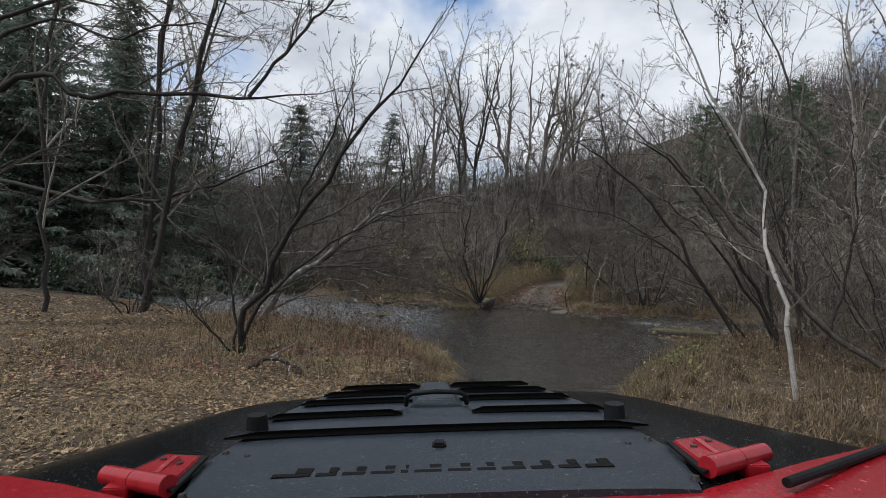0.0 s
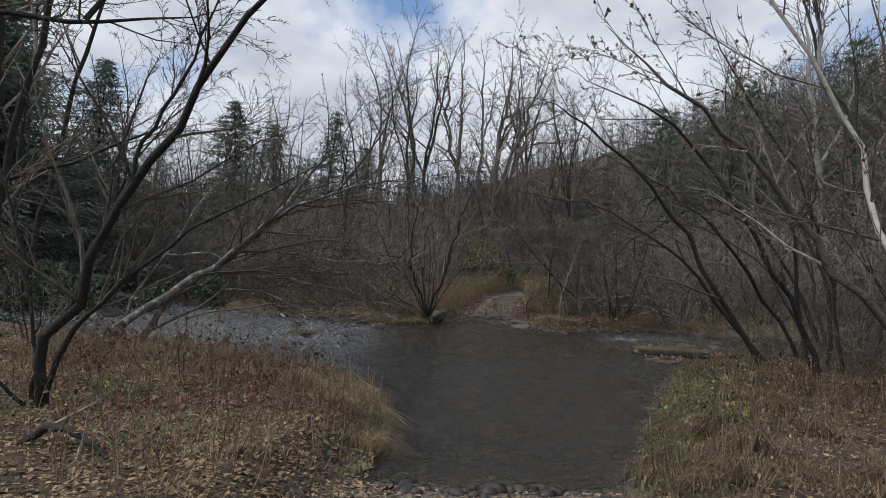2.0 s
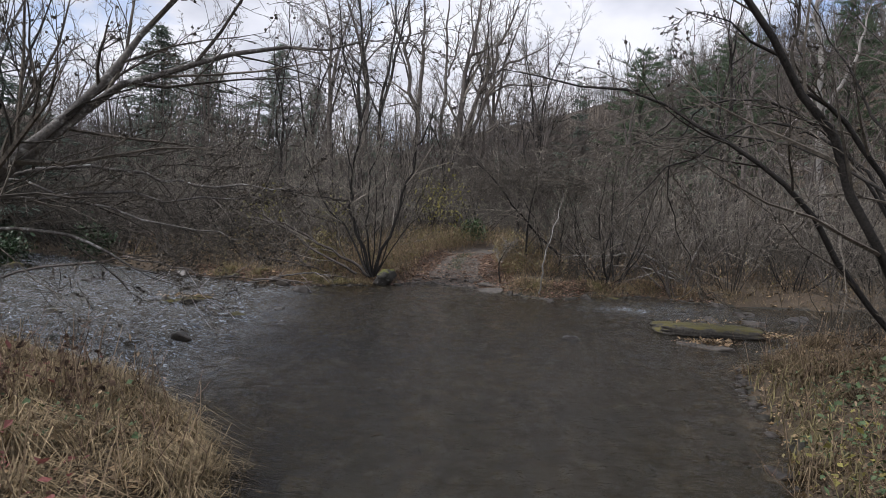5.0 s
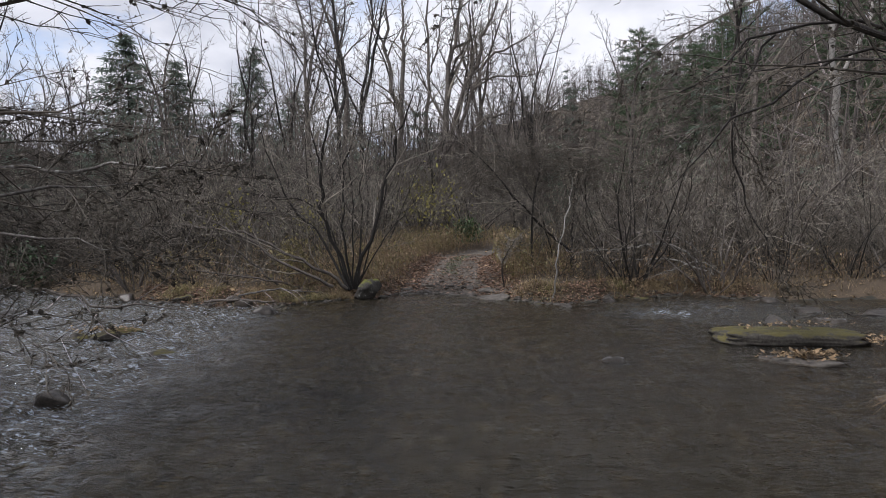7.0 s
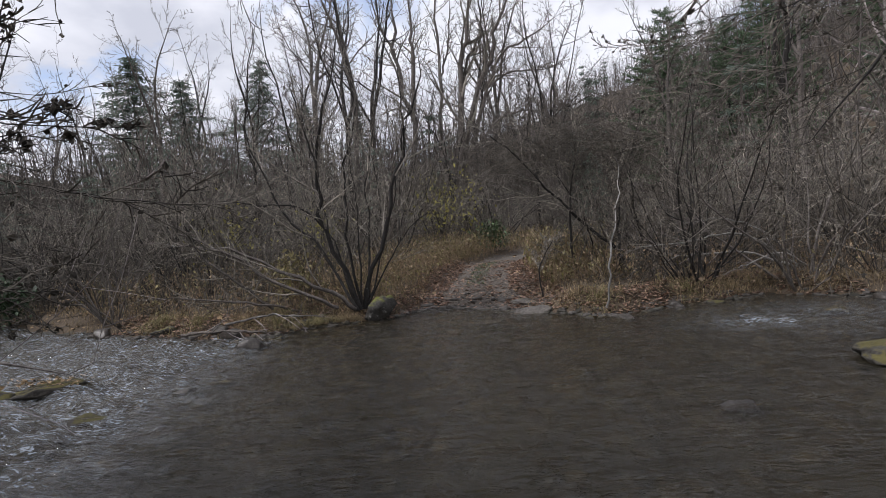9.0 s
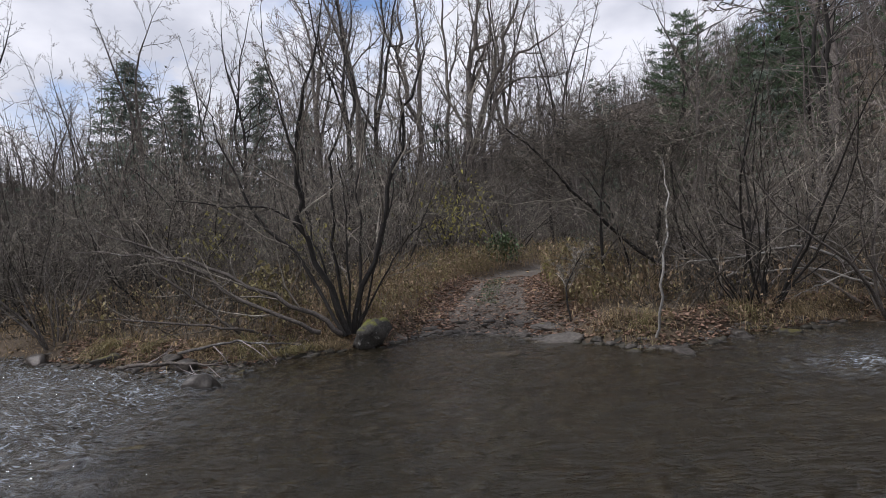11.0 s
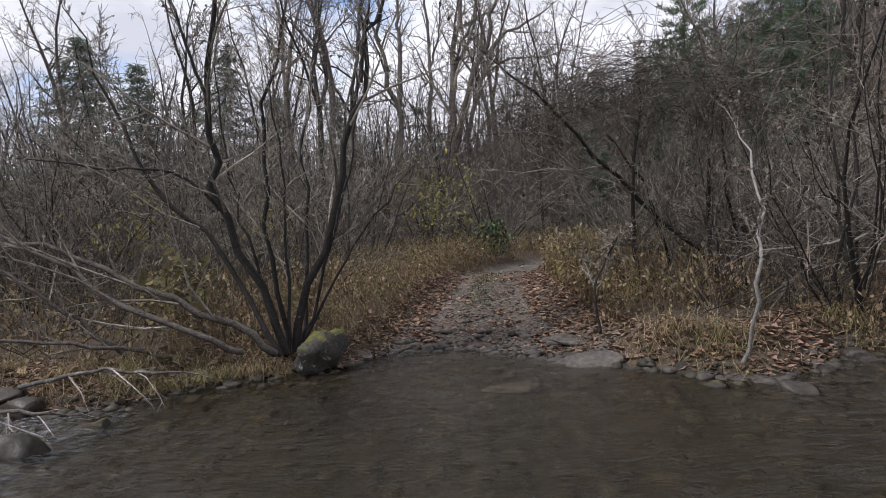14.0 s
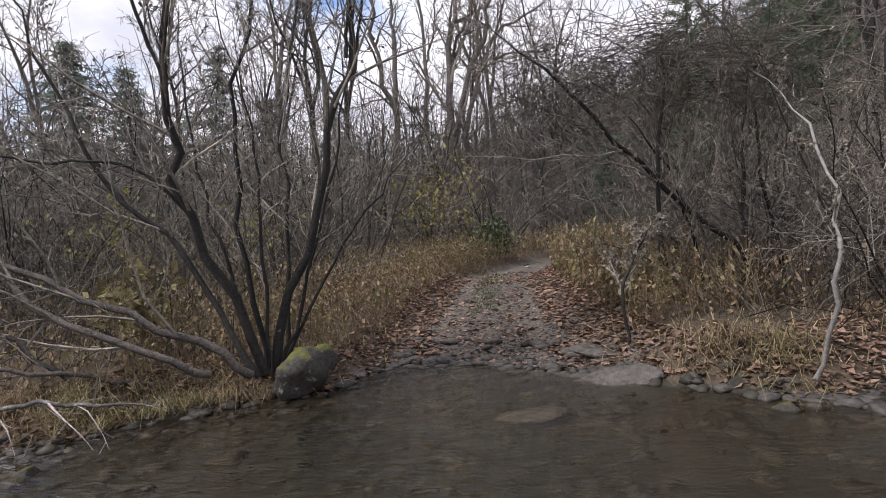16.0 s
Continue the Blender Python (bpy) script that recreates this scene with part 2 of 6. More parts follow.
class Tubes:
    """Collects tapered tubes and flat blades into one mesh."""

    def __init__(self):
        self.verts, self.quads, self.count = [], [], 0

    def tube(self, points, radii, sides):
        p = np.asarray(points, float)
        n = len(p)
        along = np.gradient(p, axis=0)
        along /= np.linalg.norm(along, axis=1)[:, None] + 1e-9
        side = np.cross(along, (0.31, 0.17, 0.93) if abs(along[0][2]) < 0.8 else (0.9, 0.3, 0.1))
        side /= np.linalg.norm(side, axis=1)[:, None] + 1e-9
        up = np.cross(along, side)
        a = np.arange(sides) * 2 * np.pi / sides
        ring = side[:, None, :] * np.cos(a)[None, :, None] + up[:, None, :] * np.sin(a)[None, :, None]
        self.verts.append((p[:, None, :] + ring * np.asarray(radii)[:, None, None]).reshape(-1, 3))
        i, j = np.meshgrid(np.arange(n - 1), np.arange(sides), indexing="ij")
        k = (j + 1) % sides
        q = np.stack([i * sides + j, i * sides + k, (i + 1) * sides + k, (i + 1) * sides + j], -1).reshape(-1, 4)
        self.quads.append(q + self.count)
        self.count += n * sides

    def cards(self, v):
        """v: (n, 4, 3) corners of small leaves or blades."""
        v = np.asarray(v, float)
        self.verts.append(v.reshape(-1, 3))
        self.quads.append(np.arange(len(v) * 4).reshape(-1, 4) + self.count)
        self.count += len(v) * 4

    def mesh(self, name, material, smooth=True):
        verts, quads = np.concatenate(self.verts), np.concatenate(self.quads)
        me = bpy.data.meshes.new(name)
        me.vertices.add(len(verts))
        me.vertices.foreach_set("co", verts.astype(np.float32).ravel())
        me.loops.add(quads.size)
        me.loops.foreach_set("vertex_index", quads.astype(np.int32).ravel())
        me.polygons.add(len(quads))
        me.polygons.foreach_set("loop_start", (np.arange(len(quads)) * 4).astype(np.int32))
        me.polygons.foreach_set("use_smooth", np.full(len(quads), smooth))
        me.materials.append(material)
        me.update(calc_edges=True)
        return me


def unit(v):
    v = np.asarray(v, float)
    return v / (np.linalg.norm(v) + 1e-9)


def limb(rng, start, way, length, r0, r1, bits, wander=0.18, rise=0.0):
    """A wandering line with its radii."""
    pts, p, d = [np.array(start, float)], np.array(start, float), unit(way)
    for _ in range(bits):
        d = unit(d + rng.normal(0, wander, 3) + np.array((0, 0, rise)))
        p = p + d * length / bits
        pts.append(p)
    return np.array(pts), np.linspace(r0, r1, bits + 1)


def branch_out(rng, wood, twigs, line, radii, depth, number, ratio, spread, rise, thin=0.0035, first=0.25, wander=0.2, bits=2):
    """Side branches along a line, and theirs in turn; the thin ones go into the twigs."""
    length = np.linalg.norm(np.diff(line, axis=0), axis=1).sum()
    for k in range(number):
        f = first + (1 - first) * (k + rng.random()) / number
        at = f * (len(line) - 1)
        i = min(int(at), len(line) - 2)
        base = line[i] + (line[i + 1] - line[i]) * (at - i)
        way = unit(line[i + 1] - line[i])
        off = unit(np.cross(way, rng.normal(0, 1, 3)))
        a = rng.uniform(*spread)
        d = way * math.cos(a) + off * math.sin(a)
        ln = length * ratio * rng.uniform(0.55, 1.2) * (1.15 - 0.6 * f)
        r = max(thin, np.interp(at, np.arange(len(radii)), radii) * rng.uniform(0.4, 0.62))
        sub, rad = limb(rng, base, d, ln, r, thin * 0.5, bits + 2 if depth else bits, wander, rise)
        if r > max(0.012, thin * 1.25):
            wood.tube(sub, rad, 4)
        else:
            twigs.tube(sub, rad, 3)
        if depth:
            branch_out(rng, wood, twigs, sub, rad, depth - 1, max(3, int(number * 0.7)), ratio, spread, rise, thin, 0.15, wander, bits)


# ---------------------------------------------------------------- lie of the land
NEAR_X = (-90, -20, -9, -7, -5.2, -3.9, -2.9, -2.1, -1.7, -1.6, 1.2, 2.0, 2.6, 3.2, 3.9, 4.6, 5.6, 7.2, 10, 20, 90)
NEAR_Y = (56, 31, 24.5, 23.8, 22.6, 21.8, 21.0, 20.0, 18.8, 15.9, 15.9, 17.6, 19.0, 20.2, 21.7, 23.2, 24.3, 25.6, 27.2, 30, 37)
FAR_X = (-90, -25, -16, -10, -6.2, -4.8, -3.5, -2.8, -1.9, -1.1, -0.75, -0.4, 0.4, 1.7, 2.3, 2.75, 3.1, 3.6, 4.3, 5.3, 6.4, 7.6, 9.0, 12, 20, 90)
FAR_Y = (84, 45, 40, 35.4, 33.0, 32.2, 32.4, 33.1, 33.5, 33.7, 34.4, 34.9, 34.6, 33.7, 33.0, 32.4, 31.8, 31.5, 31.8, 32.5, 32.7, 33.0, 31.6, 31.2, 33.5, 46)


def smooth(v):
    v = np.clip(v, 0, 1)
    return v * v * (3 - 2 * v)


def track_x(y):
    """The middle of the wheel track."""
    return np.interp(y, (-40, 4, 14, 19, 26, 33, 35, 36.2, 38.3, 41.5, 44, 48, 56, 66), (2.5, -0.6, -0.5, -0.15, 0.05, 0.6, 0.95, 1.1, 1.45, 2.1, 3.0, 5.5, 11, 20))


def half_lane(y):
    """Half the width of the bare wheel track."""
    return np.interp(y, (15, 28, 33, 34.5, 36.5, 40, 44), (1.7, 1.7, 1.9, 1.75, 1.45, 1.35, 1.2))


def rough_land(x, y):
    return (np.sin(x * 0.9 + 1.3 * np.sin(y * 0.5)) * np.sin(y * 0.8 + x * 0.3) * 0.06
            + np.sin(x * 2.3 + y * 1.1) * np.sin(y * 2.7 - x * 0.7) * 0.03)


def land(x, y):
    """The height of the ground."""
    x, y = np.asarray(x, float), np.asarray(y, float)
    a, b = y - np.interp(x, NEAR_X, NEAR_Y), np.interp(x, FAR_X, FAR_Y) - y
    inside = np.minimum(a, b)
    lane = 1 - smooth((np.abs(x - track_x(y)) - half_lane(y) + 0.3) / 0.9)
    crown = np.interp(y, (-40, 4, 10, 15, 22), (1.3, 0.95, 0.72, 0.52, 0.46))
    sunk = np.interp(y, (-40, 4, 10, 14.5, 16.2), (1.3, 0.95, 0.62, 0.26, 0.0))
    bed = -0.10 * smooth(inside / 0.5) - 0.26 * smooth(inside / 3.0)
    near = (0.22 * smooth(-a / 0.7) + (crown - 0.22) * smooth(-a / 4.0)) * (1 - lane) + lane * sunk
    climb = np.clip(-b - 0.3, 0, 6.5) + 0.2 * np.clip(-b - 6.8, 0, 14)
    slope = np.interp(x, (-30, -6, -1, 6, 30), (0.05, 0.07, 0.095, 0.10, 0.10))
    bank = 0.30 * smooth(-b / 0.8) * (1 - 0.75 * lane) + slope * climb
    s = np.maximum(0, 0.8 * (x - 12) + 0.42 * (y - 59))
    hill = 0.47 * s * smooth(s / 40) * np.where(b < 0, 1, 0) * smooth((260 - s) / 180)
    left = np.maximum(0, -x - 35) * 0.25 * smooth((-x - 35) / 30)
    z = np.where(inside > 0, bed, np.where(b < 0, bank + hill, near)) + left * np.where(inside > 0, 0.0, 1.0)
    ruts = -0.05 * np.exp(-((np.abs(x - track_x(y)) - 0.78) / 0.22) ** 2) * np.where(inside > -0.5, 0, 1)
    return z + rough_land(x, y) * np.where(inside > 0, 0.6, 1 - 0.7 * lane) + ruts


def build_ground():
    xs = np.concatenate([np.linspace(-900, -95, 18), np.linspace(-90, -26, 33), np.arange(-25, 25.01, 0.25), np.linspace(26, 90, 33), np.linspace(96, 900, 18)])
    ys = np.concatenate([np.linspace(-300, -22, 14), np.arange(-20, 1, 1.0), np.arange(1.0, 62.01, 0.25), np.linspace(63, 130, 36), np.linspace(136, 1400, 24)])
    gx, gy = np.meshgrid(xs, ys)
    verts = np.stack([gx, gy, land(gx, gy)], -1).reshape(-1, 3)
    w = len(xs)
    i, j = np.meshgrid(np.arange(len(ys) - 1), np.arange(w - 1), indexing="ij")
    q = np.stack([i * w + j, i * w + j + 1, (i + 1) * w + j + 1, (i + 1) * w + j], -1).reshape(-1, 4)
    t = Tubes()
    t.verts, t.quads = [verts], [q]
    me = t.mesh("ground", EARTH)
    me.materials.append(BED)
    me.materials.append(TRACK)
    mid = verts[q].mean(1)
    lane = (np.abs(mid[:, 0] - track_x(mid[:, 1])) < half_lane(mid[:, 1]) + 0.12 * np.sin(mid[:, 1] * 2.1)) & (mid[:, 1] < 62) & (mid[:, 1] > -30)
    me.polygons.foreach_set("material_index", np.where(mid[:, 2] < 0.03, 1, np.where(lane, 2, 0)).astype(np.int32))
    tagged(new("ground", me), "leaf-covered brown earth of the creek banks and woods", "ground", kind="structure")


def water_material():
    m = bpy.data.materials.new("creek_water")
    m.use_nodes = True
    t = m.node_tree
    shader = t.nodes["Principled BSDF"]
    shader.inputs["Base Color"].default_value = (0.34, 0.28, 0.185, 1)
    shader.inputs["Roughness"].default_value = 0.05
    shader.inputs["IOR"].default_value = 1.33
    shader.inputs["Transmission Weight"].default_value = 1.0
    place = node(t, "ShaderNodeTexCoord")
    squeeze = node(t, "ShaderNodeMapping")
    squeeze.inputs["Scale"].default_value = (0.9, 2.8, 1.0)
    swell = node(t, "ShaderNodeTexNoise", Scale=2.4, Detail=3.0, Distortion=0.6)
    ripple = node(t, "ShaderNodeTexNoise", Scale=10.0, Detail=2.0, Distortion=0.5)
    add = node(t, "ShaderNodeMath")
    add.operation = "MULTIPLY_ADD"
    add.inputs[1].default_value = 0.42
    relief = node(t, "ShaderNodeBump", Strength=0.85, Distance=0.05)
    t.links.new(place.outputs["Object"], squeeze.inputs["Vector"])
    t.links.new(squeeze.outputs["Vector"], swell.inputs["Vector"])
    t.links.new(squeeze.outputs["Vector"], ripple.inputs["Vector"])
    t.links.new(ripple.outputs["Fac"], add.inputs[0])
    t.links.new(swell.outputs["Fac"], add.inputs[2])
    t.links.new(add.outputs[0], relief.inputs["Height"])
    t.links.new(relief.outputs["Normal"], shader.inputs["Normal"])
    # air-white water where the run breaks; its pale colour also paints sky reflections
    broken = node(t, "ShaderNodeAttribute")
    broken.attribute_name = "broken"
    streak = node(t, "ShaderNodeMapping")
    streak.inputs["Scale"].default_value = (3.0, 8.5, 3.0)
    froth_and_glint = node(t, "ShaderNodeTexNoise", Scale=2.3, Detail=6.0, Roughness=0.66, Distortion=1.6)
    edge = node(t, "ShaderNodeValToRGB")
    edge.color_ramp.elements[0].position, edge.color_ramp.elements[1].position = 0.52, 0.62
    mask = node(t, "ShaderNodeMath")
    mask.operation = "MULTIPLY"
    foam_and_glint = node(t, "ShaderNodeBsdfDiffuse", Color=(0.42, 0.46, 0.50, 1))
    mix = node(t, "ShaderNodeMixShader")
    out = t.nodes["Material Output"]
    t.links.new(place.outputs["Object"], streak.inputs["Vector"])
    t.links.new(streak.outputs["Vector"], froth_and_glint.inputs["Vector"])
    t.links.new(froth_and_glint.outputs["Fac"], edge.inputs["Fac"])
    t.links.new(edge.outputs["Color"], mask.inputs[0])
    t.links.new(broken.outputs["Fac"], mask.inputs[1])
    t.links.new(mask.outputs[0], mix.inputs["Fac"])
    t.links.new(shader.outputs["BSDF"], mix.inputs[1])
    t.links.new(foam_and_glint.outputs["BSDF"], mix.inputs[2])
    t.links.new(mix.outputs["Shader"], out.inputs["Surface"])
    return m


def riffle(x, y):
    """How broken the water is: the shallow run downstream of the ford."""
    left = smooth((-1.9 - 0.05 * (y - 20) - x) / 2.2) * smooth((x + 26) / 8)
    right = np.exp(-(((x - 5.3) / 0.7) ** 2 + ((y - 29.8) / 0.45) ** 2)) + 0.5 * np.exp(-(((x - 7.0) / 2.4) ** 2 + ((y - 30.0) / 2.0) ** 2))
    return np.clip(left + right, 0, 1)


def build_water():
    xs = np.concatenate([np.linspace(-90, -17, 60), np.arange(-16, 14.01, 0.09), np.linspace(15, 90, 60)])
    ys = np.concatenate([np.arange(14.5, 42, 0.09), np.linspace(42.2, 92, 70)])
    gx, gy = np.meshgrid(xs, ys)
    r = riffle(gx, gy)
    z = (0.020 * np.sin(gx * 3.1 + gy * 5.3 + 1.7 * np.sin(gx * 1.3)) + 0.012 * np.sin(gx * 7.7 - gy * 9.1 + 2 * np.sin(gy * 1.1))) * (0.22 + 1.7 * r)
    chop = np.sin(gx * 9.3 + 2.2 * np.sin(gy * 4.1 + gx)) * np.sin(gy * 12.7 + 2.0 * np.sin(gx * 5.3)) + 0.7 * np.sin(gx * 17 + gy * 6 + 3 * np.sin(gy * 3.3)) * np.sin(gy * 21 - gx * 5)
    z += 0.022 * (0.42 + 0.7 * r) * np.sin(gy * 13.5 + 2.6 * np.sin(gx * 1.9 + 1.3 * np.sin(gy * 0.9))) * np.sin(gx * 3.7 + 2.2 * np.sin(gy * 2.3))
    z += 0.026 * (0.28 + 0.8 * r) * chop
    verts = np.stack([gx, gy, z], -1).reshape(-1, 3)
    w = len(xs)
    i, j = np.meshgrid(np.arange(len(ys) - 1), np.arange(w - 1), indexing="ij")
    q = np.stack([i * w + j, i * w + j + 1, (i + 1) * w + j + 1, (i + 1) * w + j], -1).reshape(-1, 4)
    mid = verts[q].mean(1)
    q = q[land(mid[:, 0], mid[:, 1]) < 0.06]
    t = Tubes()
    t.verts, t.quads = [verts], [q]
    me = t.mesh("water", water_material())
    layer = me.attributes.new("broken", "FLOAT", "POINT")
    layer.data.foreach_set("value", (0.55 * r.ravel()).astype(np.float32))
    ob = tagged(new("water", me), "shallow clear brown creek water with ripples", "water", kind="structure")
    ob.visible_shadow = False


build_ground()
build_water()


# ---------------------------------------------------------------- trees and shrubs
def cones(rng, crown, n, size=0.028):
    """Little dark cones and shrivelled leaves that cling to the twigs."""
    v = np.concatenate(crown.verts)
    p = v[rng.integers(0, len(v), n)] + rng.normal(0, 0.01, (n, 3))
    a, b = rng.normal(0, 1, (n, 3)), rng.normal(0, 1, (n, 3))
    a /= np.linalg.norm(a, axis=1)[:, None]
    b = np.cross(a, b)
    b /= np.linalg.norm(b, axis=1)[:, None]
    s = size * rng.uniform(0.5, 1.5, (n, 1))
    crown.cards(np.stack([p - a * s, p - b * s * 0.7, p + a * s, p + b * s * 0.7], 1))
    c = np.cross(a, b)
    crown.cards(np.stack([p - a * s, p - c * s * 0.7, p + a * s, p + c * s * 0.7], 1))


def alder_clump(rng, stems=9, tall=5.5, lean=(0, 0), thick=0.05, bark=BARK, twig=TWIG, number=9, fan=0.62, name="alder_shrub", thin=0.0048):
    """A many-stemmed bare shrub: stems fan out of one stool."""
    thing = new(name)
    wood, twigs = Tubes(), Tubes()
    for k in range(stems):
        a = 2 * math.pi * (k + rng.random()) / stems
        tilt = fan * rng.uniform(0.3, 1.25)
        way = (math.cos(a) * tilt + lean[0], math.sin(a) * tilt + lean[1], 1)
        r = thick * rng.uniform(0.45, 1.0)
        line, rad = limb(rng, (math.cos(a) * 0.18, math.sin(a) * 0.18, -0.15), way, tall * rng.uniform(0.7, 1.1), r, 0.004, 7, 0.16, 0.015)
        wood.tube(line, rad, 5)
        branch_out(rng, wood, twigs, line, rad, 1, number, 0.40, (0.45, 1.25), 0.02, thin)
    cones(rng, twigs, 200, 0.026)
    part("wood", wood.mesh("wood", bark), bark, thing)
    part("crown", twigs.mesh("crown", twig, False), twig, thing)
    return thing


def tall_tree(rng, tall=16, thick=0.17, bark=BARK, twig=TWIG, fork=0.5, limbs=11, name="bare_tree", lean=(0, 0), depth=2):
    """A tall leafless tree: trunk, rising limbs and fine twigs."""
    thing = new(name)
    wood, twigs = Tubes(), Tubes()
    line, rad = limb(rng, (0, 0, -0.3), (lean[0], lean[1], 1), tall * fork, thick, thick * 0.72, 5, 0.05, 0.03)
    wood.tube(line, rad, 7)
    branch_out(rng, wood, twigs, line, rad * 0.4, 1, 4, 0.35, (0.6, 1.2), 0.03, 0.014, 0.5, 0.25)
    leaders = int(rng.integers(2, 5))
    turn = rng.uniform(0, 6.28)
    for k in range(leaders):
        a = turn + 6.28 * k / leaders + rng.normal(0, 0.3)
        out = rng.uniform(0.08, 0.55) if k else 0.06
        sub, r = limb(rng, line[-1], (math.cos(a) * out, math.sin(a) * out, 1), tall * (1 - fork) * rng.uniform(0.75, 1.05), thick * (0.68 if k == 0 else rng.uniform(0.35, 0.6)), 0.009, 8, 0.12, 0.05)
        wood.tube(sub, r, 5)
        branch_out(rng, wood, twigs, sub, r, depth, max(6, int(limbs * 1.5 / leaders ** 0.5)), 0.34, (0.4, 1.05), 0.05, 0.0145, 0.12, 0.22)
    part("trunk", wood.mesh("trunk", bark), bark, thing)
    part("crown", twigs.mesh("crown", twig, False), twig, thing)
    return thing


def needle_sprays(rng, green, line, width, number, droop, size, start=0.12):
    """Flat tapering sprays of needles along a limb."""
    f = rng.uniform(start, 1.0, number) * (len(line) - 1)
    i = np.minimum(f.astype(int), len(line) - 2)
    step = line[i + 1] - line[i]
    base = line[i] + step * (f - i)[:, None]
    base = base + rng.normal(0, size * 0.35, base.shape) * (1, 1, 0.35)
    way = step / (np.linalg.norm(step, axis=1)[:, None] + 1e-9)
    out = way * rng.uniform(0.2, 1.0, (number, 1)) + np.stack([rng.normal(0, 0.6, number), rng.normal(0, 0.6, number), -droop + rng.normal(0, 0.22, number)], -1)
    out /= np.linalg.norm(out, axis=1)[:, None]
    flat = np.cross(out, np.stack([rng.normal(0, 0.5, number), rng.normal(0, 0.5, number), np.ones(number)], -1))
    flat /= np.linalg.norm(flat, axis=1)[:, None]
    ln = size * rng.uniform(0.5, 1.4, (number, 1))
    w = width * rng.uniform(0.6, 1.3, (number, 1))
    green.cards(np.stack([base, base + out * ln * 0.45 - flat * w, base + out * ln, base + out * ln * 0.45 + flat * w], 1))


def conifer(rng, tall=16, base=3.2, needles=NEEDLE, name="hemlock_tree", whorls=42, limbs=5, ragged=0.3, clear=0.04, spray=165, size=0.42, width=0.046, arch=-0.07, droop=0.25, start=0.05, taper=0.85):
    """An evergreen: trunk, tiers of limbs and many needle sprays."""
    thing = new(name)
    wood, green = Tubes(), Tubes()
    line, rad = limb(rng, (0, 0, -0.3), (0, 0, 1), tall, tall * 0.013, 0.02, 8, 0.02, 0.05)
    wood.tube(line, rad, 6)
    for k in range(whorls):
        f = clear + (1 - clear) * (k + rng.random() * 0.7) / whorls
        at = f * (len(line) - 1)
        i = min(int(at), len(line) - 2)
        p = line[i] + (line[i + 1] - line[i]) * (at - i)
        reach = base * (1 - f) ** taper * rng.uniform(1 - ragged, 1 + ragged) + 0.25
        turn = rng.uniform(0, 6.28)
        for j in range(limbs):
            a = turn + j * 6.28 / limbs + rng.normal(0, 0.25)
            ln = reach * rng.uniform(0.65, 1.1)
            sub, r = limb(rng, p, (math.cos(a), math.sin(a), 0.2), ln, 0.03 * (1 - f) + 0.008, 0.004, 4, 0.08, arch)
            wood.tube(sub, r, 3)
            needle_sprays(rng, green, sub, width, max(8, int(spray * (ln / base + 0.1))), droop, size, start)
    part("trunk", wood.mesh("trunk", BARK_DARK), BARK_DARK, thing)
    part("crown", green.mesh("crown", needles, False), needles, thing)
    return thing


def stand(thing, x, y, turn=0.0, scale=1.0, sink=0.05, tilt=(0, 0)):
    thing.matrix_basis = pose(x, y, float(land(x, y)) - sink, tilt[0], tilt[1], turn) @ Matrix.Diagonal((scale, scale, scale, 1))
    return thing


def again(thing, x, y, turn=0.0, scale=1.0, sink=0.05):
    ob = copy_thing(thing, Matrix())
    return stand(ob, x, y, turn, scale, sink)


def bough(rng, ctrl, r0, r1, bits=10, jitter=0.035):
    """A smooth limb through a few points, slightly crooked."""
    c = np.array(ctrl, float)
    u = np.linspace(0, len(c) - 1, bits)
    k = np.minimum(u.astype(int), len(c) - 2)
    f = (u - k)[:, None]
    a, b, d, e = c[np.maximum(k - 1, 0)], c[k], c[k + 1], c[np.minimum(k + 2, len(c) - 1)]
    line = 0.5 * (2 * b + (d - a) * f + (2 * a - 5 * b + 4 * d - e) * f ** 2 + (3 * b - a - 3 * d + e) * f ** 3)
    size = np.linalg.norm(c[-1] - c[0])
    line[1:] += rng.normal(0, jitter * size / 6, (bits - 1, 3))
    return line, np.linspace(r0, r1, bits) * (1 + rng.normal(0, 0.04, bits)) * np.clip(1.0 - 0.75 * np.clip((np.linspace(0, 1, bits) - 0.75) / 0.25, 0, 1), 0.05, 1)


def hero_tree(name, seed, stems, bark=BARK, twig=TWIG, number=12, ratio=0.34, spread=(0.35, 1.0), rise=0.05, depth=2, stem_name="stem", thin=0.0032, conelets=350, cone_size=0.022, wander=0.16, bits=2):
    """A tree given by its main stems; each stem is a part, its side branches join the crown."""
    rng = np.random.default_rng(seed)
    x, y, z = stems[0][0][0]
    thing = new(name)
    thing.matrix_basis = pose(x, y, float(land(x, y)) - 0.05)
    shift = np.array((x, y, float(land(x, y)) - 0.05))
    crown = Tubes()
    for ctrl, r0, r1, *own in stems:
        skin = own[0] if own else bark
        c = np.array(ctrl, float) - shift
        line, rad = bough(rng, c, r0, r1, 16)
        one = Tubes()
        one.tube(line, rad, 8)
        part(stem_name, one.mesh(stem_name, skin), skin, thing)
        branch_out(rng, crown, crown, line, rad, depth, number, ratio, spread, rise, thin, 0.22, wander, bits)
    if conelets:
        cones(rng, crown, conelets, cone_size)
    part("crown", crown.mesh("crown", twig, False), twig, thing)
    return thing


